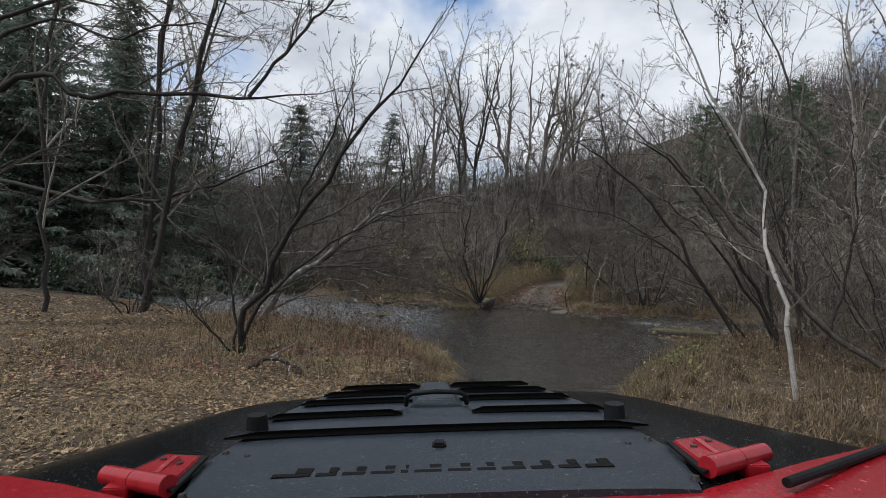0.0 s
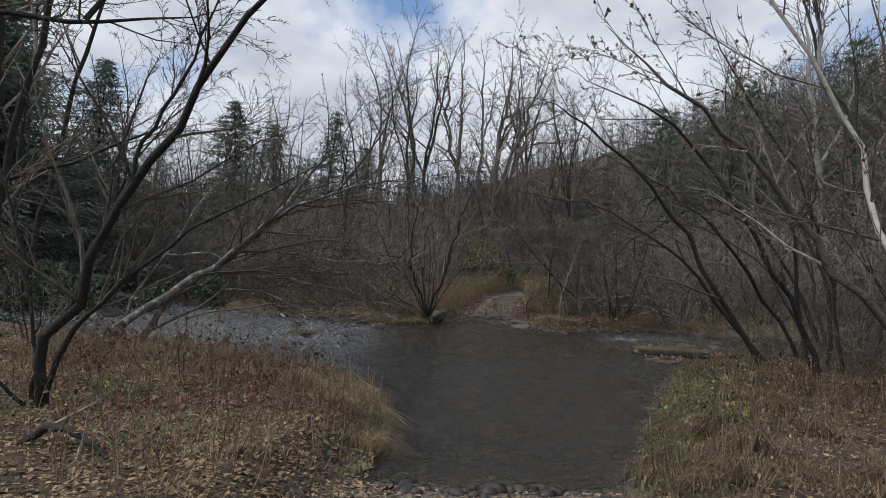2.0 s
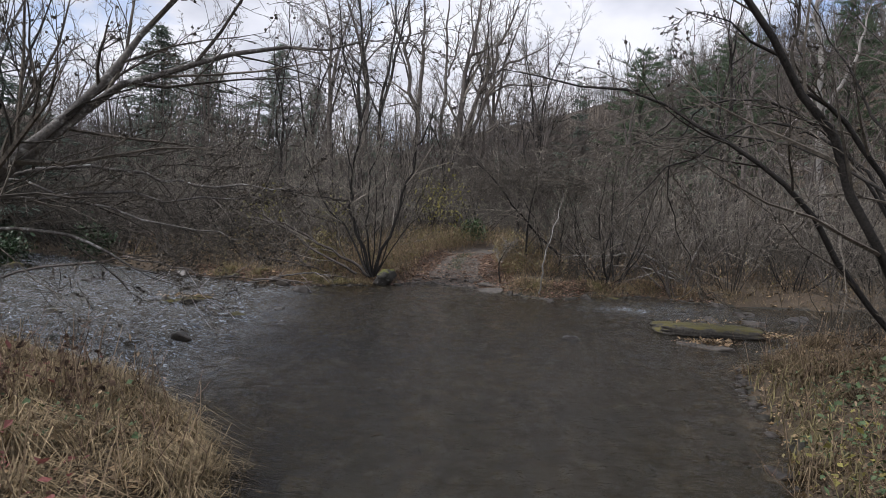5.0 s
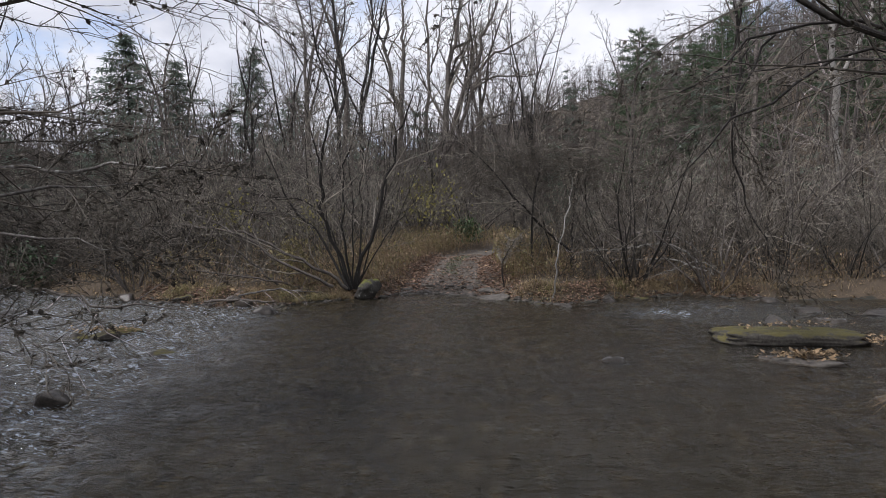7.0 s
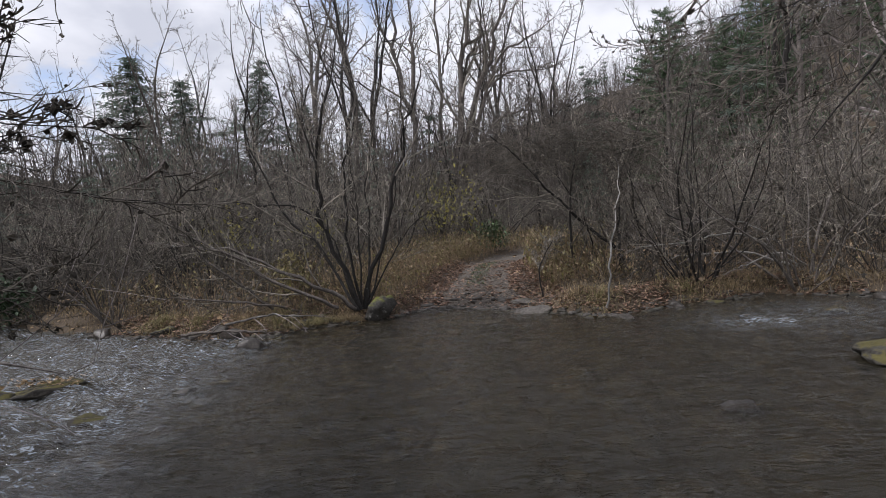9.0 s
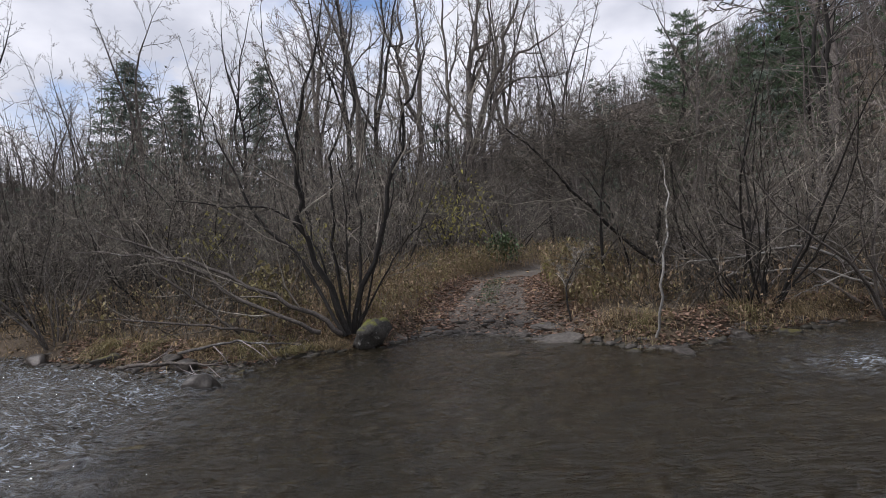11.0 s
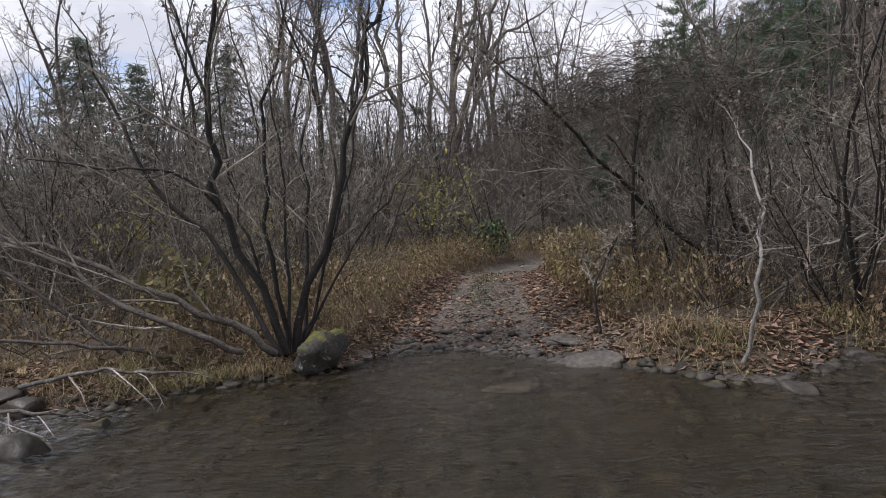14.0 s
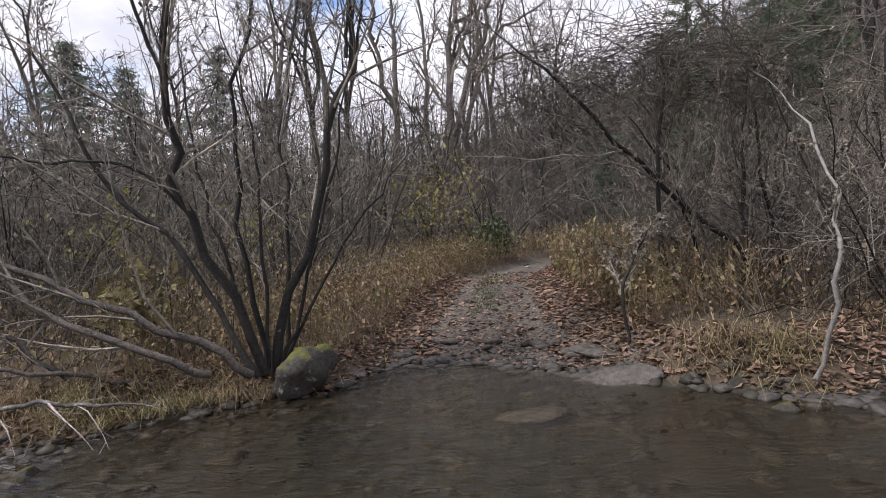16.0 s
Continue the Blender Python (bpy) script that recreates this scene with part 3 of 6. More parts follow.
# ---------------------------------------------------------------- trees that lean over the ford
def build_near_trees():
    left = hero_tree("leaning_alder", 3, [
        ([(-6.0, 17.0, 0.3), (-5.88, 16.8, 1.15), (-5.39, 16.6, 2.0), (-4.59, 16.4, 3.36), (-3.87, 16.2, 4.22), (-3.18, 16.0, 5.04), (-2.23, 15.8, 6.12), (-1.62, 15.6, 7.04)], 0.075, 0.018),
        ([(-6.02, 17.0, 0.4), (-5.63, 16.95, 1.5), (-5.06, 16.9, 2.0), (-4.33, 16.85, 2.6), (-3.39, 16.8, 3.17), (-2.4, 16.7, 3.74)], 0.042, 0.01),
        ([(-6.1, 17.0, 0.4), (-6.17, 17.0, 1.23), (-6.4, 17.0, 2.53), (-6.82, 17.0, 3.71), (-7.35, 17.0, 4.42)], 0.032, 0.009),
        ([(-4.9, 16.5, 2.85), (-4.6, 16.6, 3.9), (-4.1, 16.7, 5.0), (-3.5, 16.8, 6.6)], 0.034, 0.01),
        ([(-5.5, 16.7, 1.8), (-5.3, 16.9, 2.8), (-5.2, 17.1, 3.9), (-4.8, 17.3, 5.4)], 0.03, 0.009),
        ([(-6.1, 16.9, 0.4), (-6.6, 16.6, 1.1), (-7.3, 16.4, 1.9), (-8.2, 16.2, 2.6)], 0.026, 0.008),
    ], bark=BARK_DARK, twig=DARK_TWIG, number=12, ratio=0.34, spread=(0.3, 0.8), rise=0.02, thin=0.0045, conelets=500, cone_size=0.016, wander=0.12, bits=3)
    tagged(left, "dark crooked alder leaning over the leaf-strewn bank", "tree")
    grey = hero_tree("grey_leaning_alder", 4, [
        ([(-9.32, 23.2, 0.2), (-8.09, 23.2, 1.34), (-6.97, 23.2, 2.05), (-5.9, 23.2, 2.87), (-5.0, 23.2, 3.7), (-4.45, 23.2, 4.5), (-3.8, 23.2, 5.2), (-2.9, 23.2, 6.6)], 0.105, 0.02),
        ([(-8.56, 23.3, 0.2), (-7.64, 23.3, 1.48), (-6.7, 23.3, 2.2), (-5.5, 23.3, 3.15), (-4.3, 23.3, 3.95), (-3.29, 23.3, 4.37), (-1.9, 23.3, 4.55), (-0.9, 23.3, 4.7)], 0.095, 0.016),
        ([(-8.2, 23.4, 2.5), (-7.16, 23.4, 2.57), (-6.03, 23.4, 2.4), (-4.78, 23.4, 2.06), (-3.61, 23.4, 1.84), (-2.9, 23.4, 1.76)], 0.03, 0.008),
        ([(-8.4, 23.4, 1.1), (-7.2, 23.5, 1.72), (-6.34, 23.5, 2.16), (-5.02, 23.5, 2.27), (-3.67, 23.5, 2.29), (-2.6, 23.5, 2.33)], 0.04, 0.010),
        ([(-8.3, 23.3, 0.6), (-7.03, 23.3, 1.24), (-6.36, 23.3, 1.7), (-5.32, 23.3, 1.69), (-4.43, 23.3, 1.27), (-3.53, 23.3, 1.12)], 0.042, 0.01),
        ([(-6.5, 23.3, 2.4), (-5.4, 23.7, 2.7), (-4.2, 24.0, 2.55), (-3.2, 23.6, 2.5), (-1.9, 23.2, 2.5)], 0.034, 0.010),
        ([(-9.0, 23.4, 0.3), (-8.6, 23.7, 1.7), (-7.9, 24.0, 3.1), (-7.0, 24.2, 4.6), (-6.2, 24.4, 6.4)], 0.05, 0.013),
        ([(-9.5, 23.1, 0.3), (-9.3, 23.2, 1.7), (-8.7, 23.2, 3.2), (-7.7, 23.2, 4.8)], 0.045, 0.012),
    ], bark=ALDER, twig=DARK_TWIG, number=13, ratio=0.40, spread=(0.3, 0.9), rise=0.015, thin=0.005, conelets=2200, cone_size=0.024, wander=0.14, bits=3)
    tagged(grey, "pale grey alder with several stems leaning low over the creek", "tree")
    over = hero_tree("overhanging_tree", 8, [
        ([(-15.2, 18.6, 0.6), (-15.0, 18.6, 3.0), (-14.6, 18.6, 5.6), (-14.0, 18.6, 8.5), (-13.6, 18.7, 12.5)], 0.19, 0.07),
        ([(-14.5, 18.6, 6.2), (-13.37, 18.5, 6.61), (-12.12, 18.5, 6.89), (-11.33, 18.5, 6.39), (-9.52, 18.5, 6.38), (-7.33, 18.5, 6.24), (-5.92, 18.5, 6.28), (-4.34, 18.5, 6.56)], 0.095, 0.022),
        ([(-6.76, 18.5, 6.28), (-5.95, 18.5, 7.25), (-5.28, 18.5, 8.04), (-4.75, 18.5, 8.57), (-4.1, 18.5, 9.8)], 0.045, 0.014),
        ([(-19.2, 24.0, 4.9), (-16.32, 23.67, 4.35), (-13.9, 23.33, 4.07), (-11.64, 23.0, 4.36), (-9.69, 22.67, 4.72), (-7.87, 22.33, 5.4), (-6.32, 22.0, 6.13)], 0.085, 0.018),
        ([(-14.1, 18.6, 8.2), (-11.5, 18.8, 9.0), (-8.6, 19.0, 9.0), (-5.2, 19.2, 8.7)], 0.06, 0.012),
        ([(-13.8, 18.6, 10.0), (-10.4, 19.0, 10.8), (-7.0, 19.2, 10.4), (-3.8, 19.4, 10.9)], 0.055, 0.012),
        ([(-14.2, 18.6, 7.6), (-12.0, 18.4, 8.2), (-10.0, 18.2, 7.6), (-8.2, 18.0, 7.9), (-6.4, 17.9, 7.4)], 0.05, 0.012),
    ], bark=BARK_DARK, twig=DARK_TWIG, number=14, ratio=0.34, spread=(0.3, 0.85), rise=-0.01, thin=0.0052, conelets=500, cone_size=0.016, wander=0.12, bits=3)
    tagged(over, "dark-barked hardwood with long bare limbs over the bank", "tree")
    for k, (base, mid, top, r) in enumerate((((-12.73, 23.40, 0.30), (-12.33, 23.40, 7.99), (-11.32, 23.40, 17.37), 0.11), ((-12.04, 22.40, 0.30), (-10.66, 22.40, 6.99), (-8.53, 22.40, 16.53), 0.11), ((-15.05, 21.90, 0.34), (-15.32, 22.00, 7.12), (-15.07, 22.20, 16.15), 0.08))):
        one = hero_tree("slender_tree", 30 + k, [([base, mid, top], r, 0.05)], bark=BARK_DARK, number=13, ratio=0.30, rise=0.04, thin=0.006)
        tagged(one, "slender leaning hardwood with grey-brown bark", "tree", "slender trees by the creek")
    white = hero_tree("pale_sapling", 5, [
        ([(4.02, 15.2, 0.45), (3.92, 15.2, 1.2), (3.82, 15.2, 1.76), (3.74, 15.3, 2.55), (3.81, 15.9, 3.31), (3.85, 16.2, 4.12), (3.4, 16.3, 4.99), (2.88, 16.5, 6.2), (2.44, 16.6, 7.3), (2.2, 16.7, 8.6)], 0.043, 0.012),
        ([(3.5, 16.3, 4.8), (3.6, 16.5, 5.8), (3.4, 16.7, 7.2)], 0.024, 0.008),
    ], bark=BARK_PALE, twig=DARK_TWIG, number=14, ratio=0.38, spread=(0.3, 0.85), thin=0.0048, conelets=500, cone_size=0.02, wander=0.13, bits=3)
    tagged(white, "pale smooth-barked sapling curving over the grass", "tree")
    right = hero_tree("arching_alder", 6, [
        ([(5.75, 21.0, 0.3), (5.22, 20.94, 1.0), (4.46, 20.87, 2.2), (3.76, 20.8, 3.35), (2.97, 20.77, 4.4), (1.95, 20.7, 5.2), (1.31, 20.66, 5.65), (0.39, 20.6, 5.75)], 0.062, 0.012),
        ([(6.4, 21.9, 0.3), (5.7, 21.95, 1.0), (4.6, 22.0, 2.4), (3.78, 22.1, 3.08), (2.9, 22.5, 3.8), (1.5, 22.9, 4.2), (0.4, 23.1, 4.3)], 0.046, 0.01),
        ([(6.8, 21.7, 0.3), (6.26, 21.7, 1.47), (5.21, 21.7, 2.96), (4.52, 21.7, 3.67), (3.48, 21.7, 4.48), (2.69, 21.7, 4.79)], 0.05, 0.011),
        ([(6.2, 20.2, 0.3), (5.99, 20.2, 1.04), (5.69, 20.2, 1.76), (5.18, 20.2, 2.71), (4.36, 20.2, 4.04), (3.46, 20.2, 5.08), (2.37, 20.2, 5.82), (1.39, 20.2, 6.28)], 0.062, 0.012),
        ([(6.45, 21.0, 0.3), (6.17, 21.0, 2.23), (6.08, 21.0, 3.27), (6.48, 21.0, 4.13), (6.3, 21.0, 5.6)], 0.042, 0.011),
        ([(6.9, 20.8, 0.3), (6.7, 20.8, 2.2), (6.0, 20.7, 4.2), (4.9, 20.6, 6.0), (4.1, 20.5, 7.6)], 0.05, 0.012),
        ([(6.6, 21.4, 0.3), (6.6, 22.2, 2.0), (5.9, 23.2, 3.2), (4.7, 24.2, 3.8), (3.4, 25.2, 3.7)], 0.034, 0.008),
        ([(7.2, 21.5, 0.3), (7.3, 22.0, 2.6), (6.8, 22.8, 4.6), (6.2, 23.6, 6.8)], 0.05, 0.012),
        ([(7.4, 20.9, 0.3), (7.9, 20.8, 2.4), (8.0, 20.6, 4.4), (7.6, 20.4, 6.6)], 0.045, 0.012),
    ], bark=BARK_DARK, twig=DARK_TWIG, number=12, ratio=0.32, spread=(0.3, 0.85), rise=0.02, thin=0.0052, conelets=1700, cone_size=0.022, wander=0.13, bits=3)
    tagged(right, "clump of arching bare alder stems on the bank", "tree")
    side = hero_tree("waterside_alder", 17, [
        ([(9.07, 24.60, 0.30), (8.48, 24.80, 2.23), (7.28, 25.10, 3.93), (5.84, 25.30, 4.23), (4.71, 25.40, 3.63), (3.81, 25.50, 2.83), (3.27, 25.60, 2.33)], 0.04, 0.008),
        ([(9.17, 24.70, 0.30), (8.19, 25.10, 3.03), (6.61, 25.40, 4.53), (4.99, 25.60, 4.63), (3.88, 25.70, 3.93), (2.73, 25.80, 3.53)], 0.038, 0.007),
        ([(5.00, 25.60, 4.58), (4.43, 25.70, 3.53), (4.72, 25.80, 2.33), (5.18, 25.90, 1.42), (5.54, 26.00, 0.91)], 0.018, 0.006),
        ([(9.27, 24.80, 0.30), (9.21, 25.40, 2.83), (8.52, 26.10, 5.23), (7.35, 26.60, 7.43)], 0.05, 0.012),
    ], bark=BARK_DARK, twig=DARK_TWIG, number=13, ratio=0.36, spread=(0.3, 0.9), rise=0.0, thin=0.0048, conelets=700, cone_size=0.02, wander=0.15, bits=3)
    tagged(side, "bare dark alder drooping over the mossy ledge", "tree")
    lean = hero_tree("mossy_leaning_tree", 12, [
        ([(7.3, 17.8, 0.4), (5.9, 17.8, 1.35), (4.96, 17.8, 2.3), (4.3, 17.8, 3.08), (3.56, 17.7, 4.06), (2.82, 17.6, 4.7), (1.94, 17.5, 5.3), (1.28, 17.4, 5.8)], 0.07, 0.014),
        ([(8.2, 16.6, 0.4), (8.0, 17.0, 2.6), (7.4, 17.4, 5.0), (6.6, 17.8, 8.0)], 0.085, 0.026),
    ], bark=BARK, number=13, ratio=0.30, thin=0.005, conelets=700, cone_size=0.026)
    tagged(lean, "lichen-grey leaning tree with tangled bare branches", "tree")
    tall = hero_tree("alder_tree", 16, [
        ([(9.67, 21.70, 0.30), (9.05, 21.80, 2.53), (7.95, 21.60, 5.03), (6.55, 21.40, 7.63), (5.35, 21.20, 10.43)], 0.075, 0.016),
        ([(9.87, 21.80, 0.30), (9.69, 22.00, 3.03), (9.03, 22.20, 6.03), (8.35, 22.20, 10.03)], 0.075, 0.016),
        ([(10.07, 21.60, 0.30), (10.56, 21.40, 3.23), (10.63, 21.40, 6.03), (10.35, 21.60, 9.63)], 0.07, 0.016),
    ], bark=BARK, number=14, ratio=0.34, spread=(0.3, 0.85), thin=0.006, conelets=1100, cone_size=0.026, wander=0.13, bits=3)
    tagged(tall, "bare alder hung with small dark cones", "tree")
    pale = hero_tree("sycamore_tree", 14, [
        ([(24.9, 48.0, 2.0), (24.5, 48.0, 6.4), (24.0, 48.0, 12.0), (23.4, 48.0, 18.0), (23.1, 48.0, 22.0)], 0.26, 0.07),
        ([(24.1, 48.0, 10.0), (25.6, 47.6, 13.0), (26.4, 47.4, 17.0)], 0.13, 0.03),
        ([(23.9, 48.0, 12.6), (22.2, 47.2, 14.4), (20.6, 46.4, 14.8)], 0.11, 0.03),
    ], bark=BARK_PALE, twig=TWIG_GREY, number=14, ratio=0.30, thin=0.010, conelets=600, cone_size=0.03)
    tagged(pale, "pale blotched sycamore with spreading bare limbs", "tree")
    for seed, pts, r in ((18, [(-18.3, 31.8, 0.3), (-17.7, 31.8, 4.0), (-17.02, 31.8, 7.4), (-16.09, 31.8, 10.8), (-14.9, 31.8, 15.0), (-14.2, 31.8, 18.5)], 0.14), (19, [(-18.95, 31.9, 0.3), (-18.8, 31.9, 4.0), (-18.65, 31.9, 8.0), (-18.26, 31.9, 12.2), (-17.76, 31.9, 15.1), (-17.3, 31.9, 18.0)], 0.12)):
        slim = hero_tree("slim_tree", seed, [(pts, r, 0.03)], bark=BARK_DARK, twig=DARK_TWIG, number=16, ratio=0.20, spread=(0.5, 1.1), thin=0.008, conelets=0, stem_name="trunk")
        tagged(slim, "slim dark tree leaning over the creek bend", "tree")


# ---------------------------------------------------------------- the far landing
def build_far_trees():
    clump = hero_tree("alder_clump", 21, [
        ([(-1.85, 33.70, 0.25), (-2.20, 33.65, 1.30), (-2.55, 33.50, 2.25), (-2.57, 33.35, 3.0), (-2.52, 33.15, 3.9), (-2.36, 33.05, 4.85), (-2.0, 33.0, 5.8), (-1.7, 33.0, 7.2)], 0.062, 0.018),
        ([(-2.54, 33.2, 3.6), (-2.75, 33.0, 4.5), (-3.0, 32.9, 5.6)], 0.026, 0.010),
        ([(-1.78, 33.90, 0.25), (-1.40, 33.90, 1.47), (-0.98, 33.90, 2.65), (-0.70, 33.85, 3.7), (-0.47, 33.85, 4.6), (-0.1, 33.9, 5.5), (0.1, 33.9, 6.8)], 0.060, 0.018),
        ([(-0.62, 33.85, 4.0), (-0.55, 33.8, 4.9), (-0.6, 33.8, 6.4)], 0.028, 0.010),
        ([(-1.90, 33.60, 0.25), (-2.76, 33.60, 1.82), (-3.55, 33.60, 2.82), (-3.99, 33.55, 3.89), (-4.5, 33.5, 5.31)], 0.040, 0.012),
        ([(-2.50, 33.5, 2.2), (-3.1, 33.4, 2.75), (-4.1, 33.3, 2.9), (-5.0, 33.2, 3.05)], 0.024, 0.009),
        ([(-1.87, 33.90, 0.25), (-2.05, 33.90, 1.95), (-2.04, 33.90, 3.57), (-1.68, 33.95, 4.91), (-1.44, 34.0, 6.2)], 0.036, 0.012),
        ([(-1.81, 34.20, 0.25), (-1.59, 34.30, 1.84), (-1.55, 34.30, 3.15), (-1.32, 34.30, 4.56), (-1.1, 34.3, 6.6)], 0.034, 0.011),
        ([(-1.75, 34.10, 0.25), (-1.04, 34.20, 1.52), (-0.54, 34.20, 2.14), (0.18, 34.20, 3.03)], 0.024, 0.008),
        ([(-1.85, 33.80, 0.25), (-1.82, 33.75, 1.6), (-1.78, 33.7, 2.9), (-1.9, 33.6, 4.4)], 0.026, 0.009),
        ([(-1.70, 34.00, 0.25), (-1.25, 34.2, 1.7), (-0.85, 34.4, 3.1), (-0.7, 34.5, 4.7)], 0.026, 0.009),
        ([(-1.95, 34.00, 0.25), (-2.4, 34.2, 1.6), (-2.75, 34.4, 3.2), (-2.9, 34.5, 5.2)], 0.030, 0.010),
    ], bark=BARK_DARK, number=13, ratio=0.32, rise=0.06, thin=0.0048, conelets=900, cone_size=0.020)
    tagged(clump, "fan of bare alder stems behind a mossy boulder", "tree")
    fallen = hero_tree("slanting_alder", 22, [
        ([(-1.95, 33.5, 0.30), (-2.21, 33.35, 0.67), (-2.92, 33.2, 0.93), (-3.70, 33.2, 1.47), (-4.48, 33.2, 1.81), (-5.27, 33.2, 2.07), (-6.04, 33.2, 2.41), (-7.0, 33.2, 2.9)], 0.050, 0.014),
        ([(-2.3, 33.2, 0.40), (-2.71, 33.0, 0.69), (-3.63, 33.0, 1.08), (-4.38, 33.0, 1.69), (-5.14, 33.0, 1.94), (-5.91, 33.0, 2.11), (-6.8, 33.0, 2.2)], 0.045, 0.013),
        ([(-3.6, 33.3, 0.30), (-4.19, 33.1, 0.88), (-4.78, 33.0, 1.40), (-5.23, 33.0, 1.83), (-5.9, 33.0, 2.9)], 0.034, 0.010),
        ([(-3.0, 33.4, 0.30), (-4.0, 33.0, 0.62), (-5.2, 32.7, 0.86), (-6.4, 32.5, 0.95)], 0.030, 0.010),
    ], bark=BARK, twig=TWIG, number=11, ratio=0.34, rise=0.05)
    tagged(fallen, "grey alder stems slanting low over the water", "tree")
    tangle = hero_tree("vine_draped_tree", 23, [
        ([(3.95, 35.0, 0.2), (3.68, 35.0, 0.92), (3.66, 35.0, 2.22), (3.85, 35.0, 3.52), (3.9, 35.0, 4.4)], 0.050, 0.014),
        ([(5.3, 35.0, 0.4), (4.82, 35.0, 1.18), (4.07, 35.0, 1.84), (3.26, 35.0, 2.77), (2.45, 35.0, 3.69), (1.64, 35.0, 4.43), (1.1, 35.0, 5.0)], 0.052, 0.012),
        ([(4.9, 35.2, 0.3), (4.91, 35.0, 1.26), (4.94, 35.0, 2.13), (5.09, 35.0, 3.35), (5.25, 35.0, 4.3)], 0.044, 0.012),
        ([(2.5, 33.6, 0.25), (2.44, 33.5, 0.93), (2.73, 33.5, 1.47), (2.85, 33.6, 1.6)], 0.022, 0.008),
        ([(4.4, 35.4, 0.3), (4.3, 35.3, 1.4), (3.9, 35.2, 2.5), (3.2, 35.1, 3.5)], 0.034, 0.010),
        ([(5.9, 35.6, 0.4), (5.6, 35.5, 2.0), (5.5, 35.4, 3.6), (5.9, 35.3, 5.2)], 0.036, 0.011),
    ], bark=BARK_DARK, number=15, ratio=0.38, thin=0.0052, conelets=700, cone_size=0.03)
    tagged(tangle, "dark bare tree draped in a tangle of dead vines", "tree")
    rng = np.random.default_rng(9)
    vines = Tubes()
    for k in range(1000):
        u = rng.random()
        x = 1.7 + 4.0 * u + rng.normal(0, 0.3)
        top = 3.55 + 0.55 * math.sin(u * 3.1) + rng.normal(0, 0.3)
        y = 34.9 + rng.normal(0, 0.5)
        a = rng.uniform(0, 6.28)
        ln = rng.uniform(0.6, 1.9)
        line, rad = limb(rng, (x, y, top), (math.cos(a), math.sin(a) * 0.6, rng.normal(0, 0.3)), ln, 0.006, 0.0025, 5, 0.35, -0.10)
        vines.tube(line, rad, 3)
    part("vine_mat", vines.mesh("vine_mat", DARK_TWIG), DARK_TWIG, tangle, "matted dead vines").matrix_parent_inverse = tangle.matrix_basis.inverted()
    snag = hero_tree("pale_snag", 24, [
        ([(3.42, 31.75, 0.15), (3.45, 31.5, 0.8), (3.48, 31.45, 1.35), (3.75, 31.8, 1.95), (4.2, 32.8, 2.75), (4.6, 34.0, 3.52)], 0.023, 0.009),
    ], bark=BARK_PALE, number=5, ratio=0.18, depth=1)
    tagged(snag, "pale barkless snag leaning in the thicket", "dead tree")
    forked = hero_tree("forked_tree", 25, [
        ([(2.7, 66.0, 1.6), (2.9, 66.0, 7.7), (3.06, 66.0, 12.3), (3.67, 66.0, 17.0), (4.4, 66.0, 19.3), (4.5, 66.0, 22.0), (4.9, 66.0, 27.0)], 0.34, 0.06),
        ([(2.9, 66.0, 7.2), (4.44, 66.0, 13.2), (6.0, 66.0, 16.8), (6.8, 66.0, 19.6), (7.8, 66.0, 21.4), (8.8, 65.8, 25.5)], 0.25, 0.05),
        ([(3.94, 66.0, 9.5), (5.1, 66.0, 12.7), (6.0, 66.0, 15.4), (7.56, 66.0, 17.4), (10.0, 66.0, 18.4), (12.0, 66.0, 20.2)], 0.20, 0.04),
        ([(5.2, 66.0, 14.0), (7.4, 65.8, 15.3), (10.25, 65.6, 15.4), (12.2, 65.5, 16.0)], 0.10, 0.03),
        ([(3.1, 66.0, 12.2), (3.4, 66.1, 13.3), (4.23, 66.2, 16.9), (5.3, 66.3, 18.7), (5.4, 66.4, 21.5), (5.6, 66.5, 25.5)], 0.16, 0.05),
        ([(4.14, 65.9, 9.0), (6.2, 65.7, 11.4), (8.1, 65.5, 12.0), (11.9, 65.3, 12.0)], 0.13, 0.03),
    ], bark=BARK, number=14, ratio=0.30, thin=0.015)
    tagged(forked, "large forked hardwood with bare rising limbs", "tree")
    twin = hero_tree("twin_tree", 26, [
        ([(-1.2, 72.0, 1.6), (-1.08, 72.0, 8.3), (-0.82, 72.0, 13.4), (-1.55, 72.0, 16.4), (-2.12, 72.0, 20.1), (-2.13, 72.0, 24.4), (-2.6, 72.0, 28.0)], 0.34, 0.05),
        ([(-0.8, 72.0, 13.2), (-0.42, 72.0, 19.0), (-0.44, 72.0, 22.2), (-0.3, 72.0, 28.5)], 0.24, 0.05),
        ([(-2.0, 72.0, 19.5), (-3.4, 72.0, 22.5), (-4.2, 72.0, 26.5)], 0.12, 0.03),
    ], bark=BARK, number=14, ratio=0.28, thin=0.015)
    tagged(twin, "tall hardwood whose grey trunk parts in two", "tree")
    third = hero_tree("straight_tree", 27, [
        ([(1.8, 72.0, 1.6), (1.87, 72.0, 8.7), (2.05, 72.0, 13.5), (1.97, 72.0, 19.4), (1.89, 72.0, 24.2), (1.5, 72.0, 29.0)], 0.26, 0.05),
        ([(2.0, 72.0, 17.0), (3.0, 72.0, 20.5), (3.4, 72.0, 25.0)], 0.12, 0.03),
    ], bark=BARK, number=14, ratio=0.26, thin=0.015)
    tagged(third, "straight slim hardwood with bare branches", "tree")


